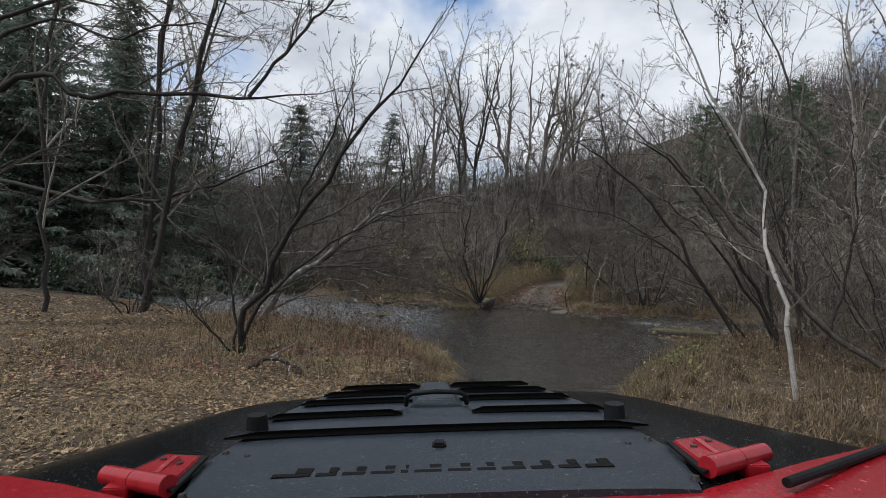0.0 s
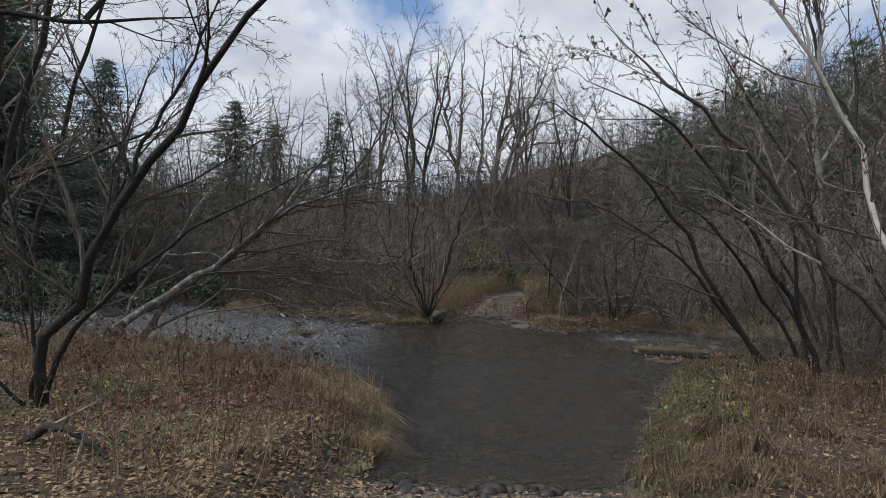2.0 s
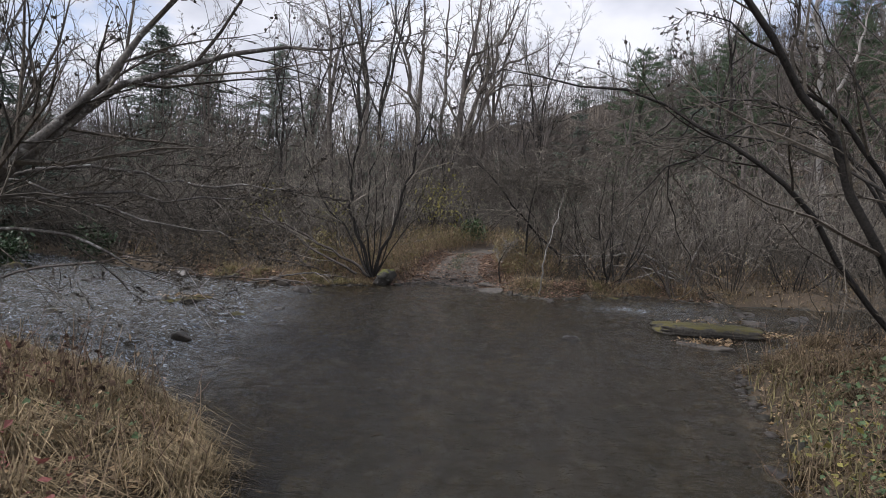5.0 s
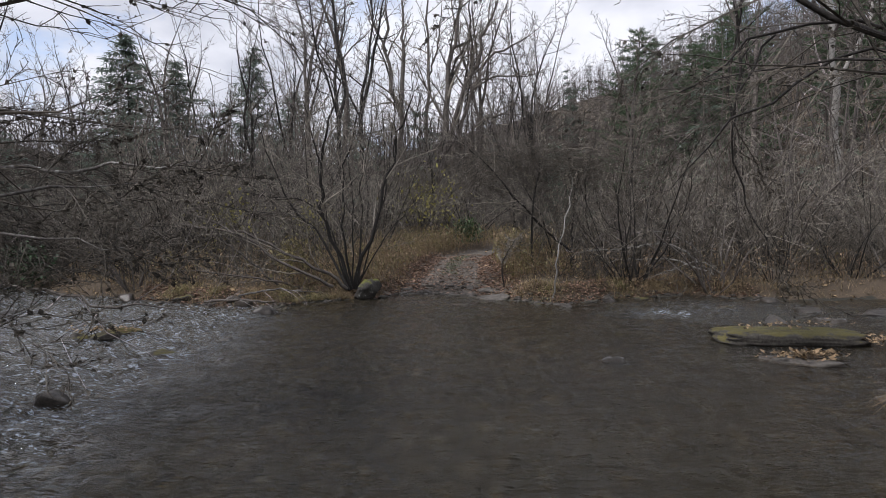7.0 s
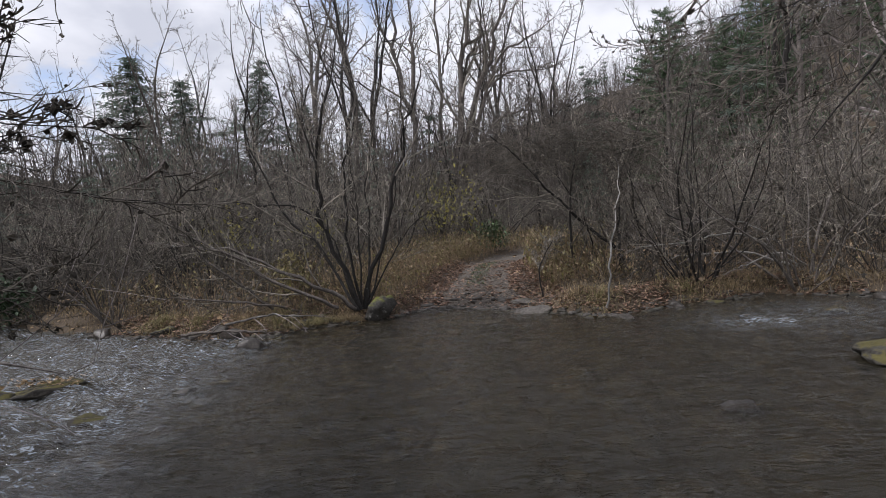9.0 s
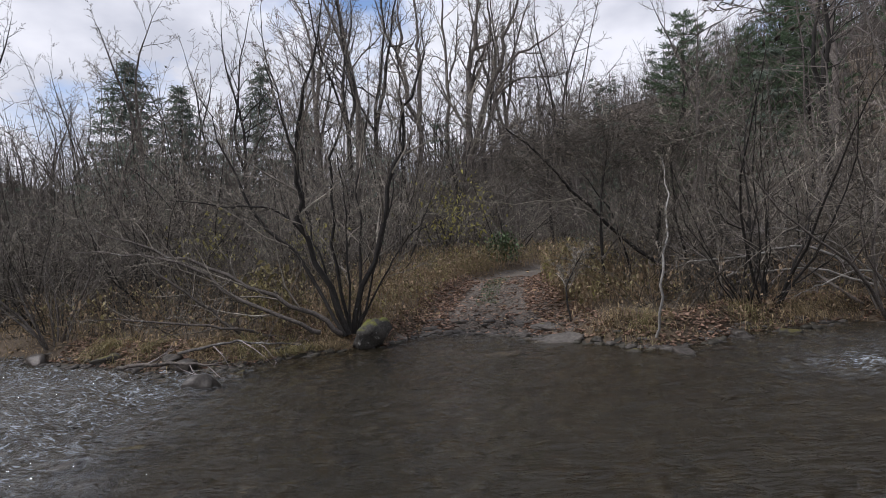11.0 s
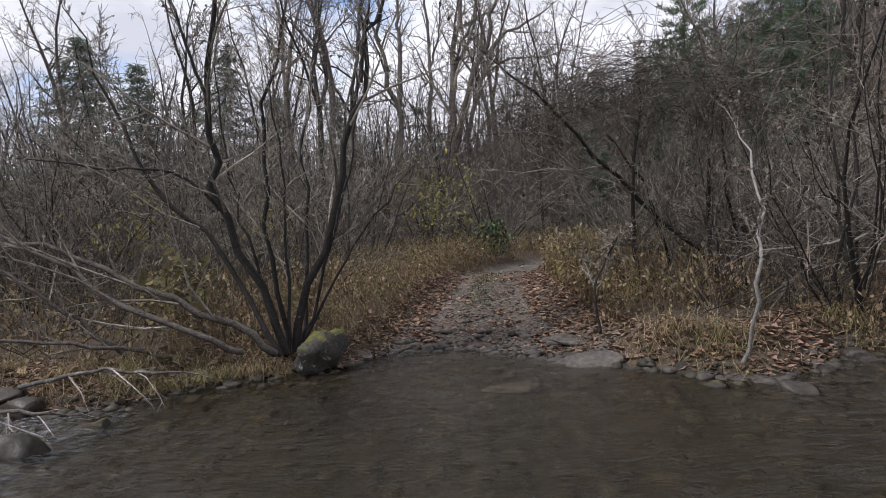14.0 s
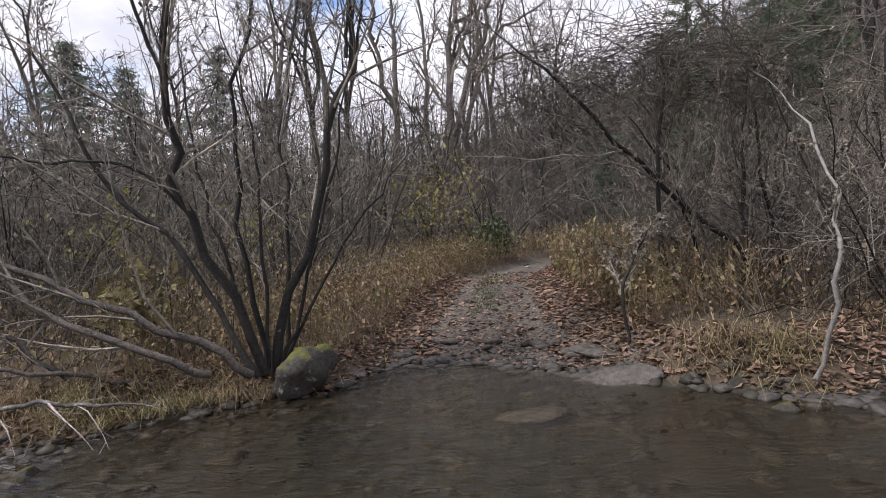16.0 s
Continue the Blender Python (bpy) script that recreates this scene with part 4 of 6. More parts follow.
def build_fallen():
    for seed, pts, r, bark, label in (
            (61, [(-9.4, 27.6, 0.5), (-7.2, 27.2, 1.0), (-5.3, 26.3, 1.05), (-3.9, 25.3, 0.95), (-2.5, 24.5, 1.0)], 0.028, BARK, "grey dead branch reaching over the riffle"),
            (62, [(-4.63, 32.58, 0.27), (-3.81, 32.38, 0.42), (-3.12, 32.31, 0.39), (-2.43, 32.31, 0.31)], 0.03, ALDER, "dead branch on the far bank"),
            (63, [(-5.19, 31.68, 0.23), (-4.22, 31.50, 0.27), (-3.25, 31.39, 0.19)], 0.035, BARK, "dead branch at the waterline"),
            (65, [(-5.15, 15.60, 0.46), (-4.63, 15.30, 0.75), (-4.12, 15.10, 0.68), (-3.69, 14.90, 0.47)], 0.05, BARK_DARK, "dark crooked dead limb on the leaves")):
        one = hero_tree("fallen_branch", seed, [(pts, r, r * 0.35)], bark=bark, twig=TWIG_GREY, number=7, ratio=0.38, depth=1, stem_name="limb", conelets=0)
        tagged(one, label, "branch")
    top = hero_tree("fallen_tree", 64, [
        ([(8.9, 33.9, 0.55), (7.64, 34.0, 1.40), (6.79, 34.0, 1.39), (6.21, 34.0, 1.29), (5.1, 34.0, 1.22), (4.7, 34.0, 1.10)], 0.034, 0.010),
        ([(8.8, 33.7, 0.50), (7.6, 33.9, 0.95), (6.66, 34.0, 0.98), (5.99, 34.0, 0.94), (5.3, 33.9, 0.75)], 0.028, 0.009),
        ([(9.2, 34.1, 0.55), (8.2, 34.2, 1.5), (7.2, 34.2, 1.8), (6.2, 34.1, 1.75)], 0.026, 0.008),
        ([(9.0, 33.6, 0.50), (8.2, 33.4, 0.9), (7.3, 33.3, 0.7), (6.6, 33.2, 0.5)], 0.022, 0.008),
    ], bark=BARK_PALE, twig=TWIG_GREY, number=11, ratio=0.30, depth=1, stem_name="limb", conelets=0)
    tagged(top, "bleached grey top of a fallen tree at the waterside", "dead tree")


def build_woods():
    rng = np.random.default_rng(4)
    shrubs = [alder_clump(np.random.default_rng(20 + k), 9 + k % 3, 4.0 + 0.5 * (k % 4), thick=0.030 + 0.006 * (k % 3), twig=(TWIG, DARK_TWIG, TWIG)[k % 3], number=9, bark=(BARK_DARK, BARK)[k % 3 == 2]) for k in range(6)]
    trees = [tall_tree(np.random.default_rng(40 + k), 20 + 1.6 * k, 0.17 + 0.02 * k, twig=(TWIG, TWIG_GREY)[k % 2], fork=0.22 + 0.06 * k, limbs=12, bark=(BARK, BARK_DARK)[k % 2]) for k in range(5)]
    firs = [conifer(np.random.default_rng(60 + k), 16 + 2 * k, 6.6 + 0.4 * k, whorls=44, spray=175, width=0.05, ragged=0.4) for k in range(3)]
    pines = [conifer(np.random.default_rng(70 + k), 19, 4.6, PINE, "white_pine", 24, 6, 0.4, 0.22, 210, 0.34, 0.03, 0.03, -0.25, 0.3, 0.5) for k in range(2)]
    for s in shrubs:
        tagged(s, "bare grey-brown alder shrub with many fine twigs", "shrub", "alder thicket beyond the creek")
    for s in trees:
        tagged(s, "tall leafless hardwood with grey bark", "tree", "bare trees of the valley")
    for s in firs:
        tagged(s, "dark green hemlock with drooping sprays", "tree", "hemlocks of the valley")
    for s in pines:
        tagged(s, "white pine with layered green limbs on the slope", "tree", "pines on the slope")
    used = set()

    def put(kinds, k, x, y, scale=1.0):
        ob = kinds[k % len(kinds)]
        turn = rng.uniform(0, 360)
        if id(ob) in used:
            return again(ob, x, y, turn, scale)
        used.add(id(ob))
        return stand(ob, x, y, turn, scale)

    n = 0
    for row in range(4):
        for x in np.arange(-27, 27, 1.7 + 0.5 * row):
            px = x + rng.uniform(-0.8, 0.8)
            py = float(np.interp(px, FAR_X, FAR_Y)) + 1.0 + row * 2.6 + rng.uniform(-0.6, 0.9)
            if abs(px - track_x(py)) < 3.7 + 0.5 * row or (row < 2 and -6.5 < px < 1):
                continue
            put(shrubs, n, px, py, rng.uniform(0.75, 1.15))
            n += 1
    # taller growth behind the landing
    for k in range(46):
        px, py = rng.uniform(-34, 16), rng.uniform(43, 58)
        if abs(px - track_x(py)) > 3.2:
            put(shrubs, n, px, py, rng.uniform(1.1, 1.8))
            n += 1
    # the near right bank and the left shore
    for x, y, s in ((9.0, 20.5, 1.0), (10.5, 18.0, 1.1), (8.6, 17.0, 0.9), (11.6, 22.0, 1.1), (12.5, 16.0, 1.1), (9.6, 13.5, 0.9), (14.5, 19.5, 1.2), (14, 24.5, 1.1), (17, 22, 1.1), (-12.5, 22.5, 0.8), (-16.0, 26.0, 0.9), (-10.6, 22.6, 0.7), (-20, 24, 1.0), (-22, 20, 1.0)):
        put(shrubs, n, x, y, s)
        n += 1
    for k in range(34):
        x, y = rng.uniform(-46, 24), rng.uniform(55, 92)
        if abs(x - track_x(y)) > 2.5 and not (-4 < x < 10 and y < 76):
            put(trees, n, x, y, rng.uniform(0.75, 1.2))
            n += 1
    for x, y, s in ((5.5, 76, 1.1), (7, 72, 1.1), (9, 69, 1.2), (11.5, 66, 1.15), (13, 71, 1.1), (-4, 67, 1.15), (-8, 66, 1.1)):
        put(trees, n, x, y, s)
        n += 1
    for x, y, s in [(rng.uniform(-5, 15), rng.uniform(58, 68), rng.uniform(0.8, 1.3)) for _ in range(16)]:
        put(shrubs, n, x, y, s)
        n += 1
    for x, y, s in ((1.5, 61, 0.6), (4.5, 63, 0.7), (8, 60, 0.5), (11, 63, 0.65), (14, 58, 0.6), (-2, 60, 0.6), (6.5, 66, 0.8), (17, 46, 0.7), (22, 52, 0.8), (13, 50, 0.6), (27, 44, 0.8), (-17, 52, 0.6), (-24, 47, 0.65), (11.5, 46, 0.5), (20, 36, 0.7), (26, 30, 0.8), (-31, 46, 0.8), (-8.5, 48, 0.55), (-12, 45, 0.5)):
        put(trees, n, x, y, s)
        n += 1
    for x, y, s in ((-23.5, 36.5, 1.0), (-27.5, 40, 1.15), (-26.5, 34.5, 0.9), (-31, 36, 1.2), (-30, 33, 1.0), (-37, 44, 1.2), (-38, 30, 1.1), (-25, 45, 0.9), (-6, 76, 0.8), (12, 60, 0.4), (-34, 50, 1.0)):
        put(firs, n, x, y, s)
        n += 1
    for x, y, k, tall in ((-26.5, 72, 0, 20.6), (-21.3, 72, 1, 17.8), (-16.3, 72, 2, 19.4), (-13.5, 80, 1, 17.0)):
        put(firs, k, x, y, tall / (16 + 2 * k))
    for x, y, s in ((17.5, 60, 0.86), (23.5, 62, 0.8), (27, 61, 0.95), (33, 57, 1.0), (30, 68, 0.9)):
        put(pines, n, x, y, s)
        n += 1


def build_far_woods():
    """The wooded slope behind the valley, past counting."""
    rng = np.random.default_rng(15)
    wood, green = Tubes(), Tubes()
    for k in range(4800):
        if k < 1900:
            y = rng.uniform(66, 230)
            x = rng.uniform(-110, 140) * (0.4 + 0.6 * y / 230) + rng.uniform(-4, 4)
        elif k < 2900:
            x, y = rng.uniform(16, 75), rng.uniform(38, 110)
        else:
            x, y = rng.uniform(-50, 24), rng.uniform(58, 100)
            if abs(x - track_x(y)) < 2.5:
                continue
        z = float(land(x, y))
        tall = rng.uniform(8, 15)
        if rng.random() < 0.022:
            line = np.array([(x, y, z - 0.5), (x, y, z + tall)])
            wood.tube(line, (0.15, 0.02), 3)
            for j in range(9):
                f = 0.15 + 0.85 * j / 9
                p = np.array((x, y, z + tall * f))
                for a in rng.uniform(0, 6.28, 4):
                    sub = np.array([p, p + np.array((math.cos(a), math.sin(a), -0.15)) * (2.6 * (1 - f) + 0.4)])
                    needle_sprays(rng, green, sub, 0.06, 26, 0.25, 0.5)
            continue
        line, rad = limb(rng, (x, y, z - 0.5), (rng.normal(0, 0.08), rng.normal(0, 0.08), 1), tall, 0.085, 0.008, 3, 0.10, 0.02)
        wood.tube(line, rad, 3)
        for j in range(13):
            f = rng.uniform(0.15, 0.98)
            g = min(int(f * 3), 2)
            p = line[g] + (line[g + 1] - line[g]) * (f * 3 - g)
            a = rng.uniform(0, 6.28)
            sub, r = limb(rng, p, (math.cos(a), math.sin(a), 0.55), tall * 0.36 * (1.25 - f), 0.026, 0.005, 2, 0.3, 0.06)
            wood.tube(sub, r, 3)
    tagged(new("far_woods", wood.mesh("far_woods", BARK, False)), "bare grey-brown woods on the valley slope", "woods", kind="stuff")
    tagged(new("far_evergreens", green.mesh("far_evergreens", NEEDLE, False)), "dark evergreens scattered over the wooded slope", "woods", kind="stuff")


def on_bank(x, y):
    a, b = y - np.interp(x, NEAR_X, NEAR_Y), np.interp(x, FAR_X, FAR_Y) - y
    return np.minimum(a, b) < -0.02


def off_lane(x, y, gap):
    return np.abs(x - track_x(y)) > gap


def build_brush():
    """Fine whips of undergrowth, past counting."""
    rng = np.random.default_rng(16)
    whips = Tubes()
    n = 0
    while n < 17000:
        x = rng.uniform(-30, 30)
        back = rng.gamma(2.0, 4.0)
        if rng.random() < 0.86:
            y = float(np.interp(x, FAR_X, FAR_Y)) + 0.5 + back
            if abs(x - track_x(y)) < 3.0 or y > 66:
                continue
        else:
            x = rng.uniform(6.5, 20)
            y = float(np.interp(x, NEAR_X, NEAR_Y)) - 0.3 - rng.random() * 10
        a = rng.uniform(0, 6.28)
        tilt = rng.uniform(0.1, 1.7)
        ln = rng.uniform(0.7, 2.9)
        line, rad = limb(rng, (x, y, float(land(x, y)) - 0.03), (math.cos(a) * tilt, math.sin(a) * tilt, 1), ln, rng.uniform(0.005, 0.011), 0.003, 3, 0.28, -0.06)
        whips.tube(line, rad, 3)
        n += 1
    near = Tubes()
    n = 0
    while n < 900:
        x, y = (rng.uniform(-9.5, -1.5), rng.uniform(14.5, 24)) if n < 600 else (rng.uniform(2.0, 9), rng.uniform(11, 26))
        if not on_bank(x, y) or not off_lane(x, y, 1.5):
            continue
        n += 1
        a, tilt = rng.uniform(0, 6.28), rng.uniform(0.05, 0.7)
        line, rad = limb(rng, (x, y, float(land(x, y)) - 0.03), (math.cos(a) * tilt, math.sin(a) * tilt, 1), rng.uniform(0.25, 0.95), rng.uniform(0.003, 0.006), 0.0018, 4, 0.16, 0.0)
        near.tube(line, rad, 3)
        for k in range(int(rng.integers(2, 6))):
            i = int(rng.integers(1, 4))
            sub, r = limb(rng, line[i], rng.normal(0, 1, 3) * (1, 1, 0.4) + (0, 0, 0.9), rng.uniform(0.1, 0.3), 0.0026, 0.0012, 2, 0.2, 0.0)
            near.tube(sub, r, 3)
    tagged(new("russet_brush", near.mesh("russet_brush", RED_TWIG, False)), "short bare russet twigs on the near banks", "undergrowth", kind="stuff")
    tagged(new("undergrowth", whips.mesh("undergrowth", DARK_TWIG, False)), "tangled bare brown undergrowth along the banks", "undergrowth", kind="stuff")


build_near_trees()
build_far_trees()
build_fallen()
build_woods()
build_far_woods()
build_brush()


# ---------------------------------------------------------------- ground cover
def spread_points(rng, n, x0, x1, y0, y1, keep):
    """Random points of a rectangle that pass a test."""
    xs, ys = [], []
    have = 0
    while have < n:
        x, y = rng.uniform(x0, x1, n), rng.uniform(y0, y1, n)
        ok = keep(x, y, rng)
        xs.append(x[ok])
        ys.append(y[ok])
        have += int(ok.sum())
    return np.concatenate(xs)[:n], np.concatenate(ys)[:n]


def patchy(x, y, scale=0.5, cut=0.0, seed=0.0):
    return (np.sin(x * scale * 2.1 + 1.7 * np.sin(y * scale + seed)) + np.sin(y * scale * 2.7 + 1.3 * np.sin(x * scale * 1.6 + seed))) * 0.5 > cut


def blades(rng, tubes, x, y, tall, width, lean=0.5, towards=None, droop=0.6):
    """Curved grass blades that stand at the given points."""
    n = len(x)
    z = land(x, y) - 0.02
    a = rng.uniform(0, 6.28, n)
    way = np.stack([np.cos(a), np.sin(a)], -1)
    if towards is not None:
        way = way * 0.6 + np.asarray(towards)
        way /= np.linalg.norm(way, axis=1)[:, None]
    h = tall * rng.uniform(0.5, 1.25, n)
    k = lean * rng.uniform(0.3, 1.4, n)
    base = np.stack([x, y, z], -1)
    mid = base + np.concatenate([way * (h * k * 0.4)[:, None], (h * 0.62)[:, None]], 1)
    tip = base + np.concatenate([way * (h * k * 1.15)[:, None], (h * np.clip(1 - droop * k, 0.1, 1))[:, None]], 1)
    side = np.concatenate([np.stack([-way[:, 1], way[:, 0]], -1), np.zeros((n, 1))], 1) * (width * rng.uniform(0.7, 1.4, n))[:, None]
    tubes.cards(np.concatenate([np.stack([base - side, base + side, mid + side * 0.8, mid - side * 0.8], 1), np.stack([mid - side * 0.8, mid + side * 0.8, tip + side * 0.12, tip - side * 0.12], 1)]))


def leaves(rng, tubes, x, y, z, size, flat=0.2):
    """Fallen leaves: pointed, folded along the rib, turned at random."""
    n = len(x)
    a = rng.uniform(0, 6.28, n)
    along = np.stack([np.cos(a), np.sin(a), rng.normal(0, flat, n)], -1)
    across = np.stack([-np.sin(a), np.cos(a), rng.normal(0, flat, n)], -1)
    s = (size * (0.45 + 1.15 * rng.random(n) ** 2))[:, None]
    base = np.stack([x, y, z], -1)
    up = np.array((0, 0, 1.0)) * s * rng.uniform(0.02, 0.22, (n, 1))
    root, tip = base - along * s * 0.5, base + along * s * 0.5
    one, two = base + across * s * 0.36 + up, base - across * s * 0.36 + up
    tubes.cards(np.stack([root, one, tip, two], 1))


def stuff(name, tubes, material, label, category):
    return tagged(new(name, tubes.mesh(name, material, False)), label, category, kind="stuff")


def build_litter():
    rng = np.random.default_rng(31)
    left, red = Tubes(), Tubes()
    x, y = spread_points(rng, 26000, -27, -1.6, 3, 23.5, lambda x, y, r: on_bank(x, y))
    leaves(rng, left, x, y, land(x, y) + rng.uniform(0.0, 0.05, len(x)), 0.07)
    x, y = spread_points(rng, 66000, -10, -1.2, 6, 22, lambda x, y, r: on_bank(x, y) & off_lane(x, y, 0.9))
    leaves(rng, left, x, y, land(x, y) + rng.uniform(0.0, 0.05, len(x)), 0.056)
    x, y = spread_points(rng, 22000, -27, -9, 12, 27, lambda x, y, r: on_bank(x, y))
    leaves(rng, left, x, y, land(x, y) + rng.uniform(0.0, 0.05, len(x)), 0.095)
    x, y = spread_points(rng, 5000, -3.0, 2.0, 5, 16, lambda x, y, r: on_bank(x, y) & (np.abs(x - track_x(y)) < 1.9))
    leaves(rng, left, x, y, land(x, y) + rng.uniform(0.0, 0.02, len(x)), 0.08, 0.1)
    x, y = spread_points(rng, 34000, 1, 11, 7, 27, lambda x, y, r: on_bank(x, y) & (y < 27.5))
    leaves(rng, left, x, y, land(x, y) + rng.uniform(0.0, 0.05, len(x)), 0.055)
    x, y = spread_points(rng, 9000, -16, 16, 31, 48, lambda x, y, r: on_bank(x, y) & (off_lane(x, y, 1.0) | (r.random(len(x)) < 0.25)))
    leaves(rng, left, x, y, land(x, y) + rng.uniform(0.0, 0.05, len(x)), 0.11)
    # drifts of russet leaves at the far waterline and along the track
    x, y = spread_points(rng, 14000, -8, 9, 31, 43, lambda x, y, r: on_bank(x, y) & (y > 28) & (((y - np.interp(x, FAR_X, FAR_Y)) < 1.2) | ((np.abs(np.abs(x - track_x(y)) - half_lane(y) + 0.05) < 0.45) & (y < 42))) & (np.abs(x - track_x(y)) > 0.3 * r.random(len(x)) + 0.65))
    leaves(rng, red, x, y, land(x, y) + rng.uniform(0.0, 0.05, len(x)), 0.085)
    x, y = spread_points(rng, 2200, -0.6, 3.2, 34, 43, lambda x, y, r: on_bank(x, y))
    leaves(rng, red, x, y, land(x, y) + rng.uniform(0.01, 0.03, len(x)), 0.10)
    stuff("leaf_litter", left, DRY_LEAF, "dry curled tan and brown fallen leaves", "leaves")
    stuff("russet_leaf_drift", red, RED_LEAF, "russet oak leaves drifted along the landing", "leaves")


def build_grass():
    rng = np.random.default_rng(32)
    tan, olive, mat = Tubes(), Tubes(), Tubes()
    edge_near = lambda x, y: np.interp(x, NEAR_X, NEAR_Y) - y
    edge_far = lambda x, y: y - np.interp(x, FAR_X, FAR_Y)
    # drooping tussocks on the point of the left bank
    tx, ty = spread_points(rng, 190, -10, -1.5, 13, 24, lambda x, y, r: on_bank(x, y) & (edge_near(x, y) < 0.5 + 3.0 * r.random(len(x)) ** 2) & off_lane(x, y, 1.3))
    for cx, cy in zip(tx, ty):
        n = int(rng.integers(50, 170))
        r, a = np.abs(rng.normal(0, 0.17, n)), rng.uniform(0, 6.28, n)
        blades(rng, tan, cx + r * np.cos(a), cy + r * np.sin(a), rng.uniform(0.16, 0.40), 0.0042, 1.2, (rng.normal(0.35, 0.4), rng.normal(0.1, 0.4)), 0.74)
    x, y = spread_points(rng, 21000, -14, -1.4, 6, 23, lambda x, y, r: on_bank(x, y) & patchy(x, y, 0.9, -0.05) & off_lane(x, y, 0.9))
    blades(rng, tan, x, y, 0.18, 0.0035, 1.7, None, 0.42)
    # right bank
    tx, ty = spread_points(rng, 420, 0.9, 10, 7, 26, lambda x, y, r: on_bank(x, y) & off_lane(x, y, 1.5) & (y < 27))
    for cx, cy in zip(tx, ty):
        n = int(rng.integers(50, 190))
        r, a = np.abs(rng.normal(0, 0.16, n)), rng.uniform(0, 6.28, n)
        blades(rng, mat, cx + r * np.cos(a), cy + r * np.sin(a), rng.uniform(0.18, 0.40), 0.0042, 1.3, (rng.normal(0, 0.5), rng.normal(0, 0.5)), 0.74)
    x, y = spread_points(rng, 15000, 0.6, 11, 7, 26, lambda x, y, r: on_bank(x, y) & (y < 27) & patchy(x, y, 1.1, -0.1, 2.0) & off_lane(x, y, 1.4))
    blades(rng, mat, x, y, 0.20, 0.004, 1.5)
    x, y = spread_points(rng, 600, 1.3, 8, 13, 23, lambda x, y, r: on_bank(x, y) & (edge_near(x, y) < 1.6))
    blades(rng, olive, x, y, 0.30, 0.007, 0.8)
    # far waterline
    for cx, cy, n, h in ((-2.2, 33.6, 600, 0.40), (-2.8, 33.2, 600, 0.36), (-3.5, 32.9, 500, 0.32), (-4.3, 32.9, 400, 0.30), (-5.4, 33.2, 350, 0.30), (-6.6, 33.8, 400, 0.32), (2.95, 32.6, 320, 0.36), (3.4, 32.2, 260, 0.30), (5.8, 33.1, 400, 0.32), (6.8, 33.2, 500, 0.34), (7.6, 33.4, 300, 0.32), (8.6, 32.6, 400, 0.36), (9.6, 32.2, 300, 0.36)):
        r, a = np.abs(rng.normal(0, 0.36, n)), rng.uniform(0, 6.28, n)
        x, y = cx + r * np.cos(a), np.maximum(cy + r * np.sin(a), np.interp(cx + r * np.cos(a), FAR_X, FAR_Y) + 0.1)
        blades(rng, olive if rng.random() < 0.5 else tan, x, y, h * rng.uniform(0.6, 1.0), 0.0038, 1.1, (rng.normal(0, 0.4), -0.3), 0.72)
    x, y = spread_points(rng, 4200, -24, 24, 31, 46, lambda x, y, r: on_bank(x, y) & (y > 28) & (edge_far(x, y) > 0) & (edge_far(x, y) < 2.0) & off_lane(x, y, 1.35))
    blades(rng, tan, x, y, 0.27, 0.005, 1.2)
    x, y = spread_points(rng, 600, 0.9, 3.0, 37.2, 42.5, lambda x, y, r: np.abs(x - track_x(y) + 0.1) < 0.3)
    green = Tubes()
    blades(rng, green, x, y, 0.12, 0.007, 0.8)
    stuff("dry_grass", tan, DRY_GRASS, "dry tan grass tussocks drooping on the banks", "grass")
    stuff("matted_grass", mat, SHADED_MAT_GRASS, "dead brown matted grass, coloured darker for the right bank's shade", "grass")
    stuff("olive_grass", olive, OLIVE_GRASS, "half-green olive sedge at the water's edge", "grass")
    stuff("green_strip", green, GREEN_LEAF, "short green grass between the wheel ruts", "grass")


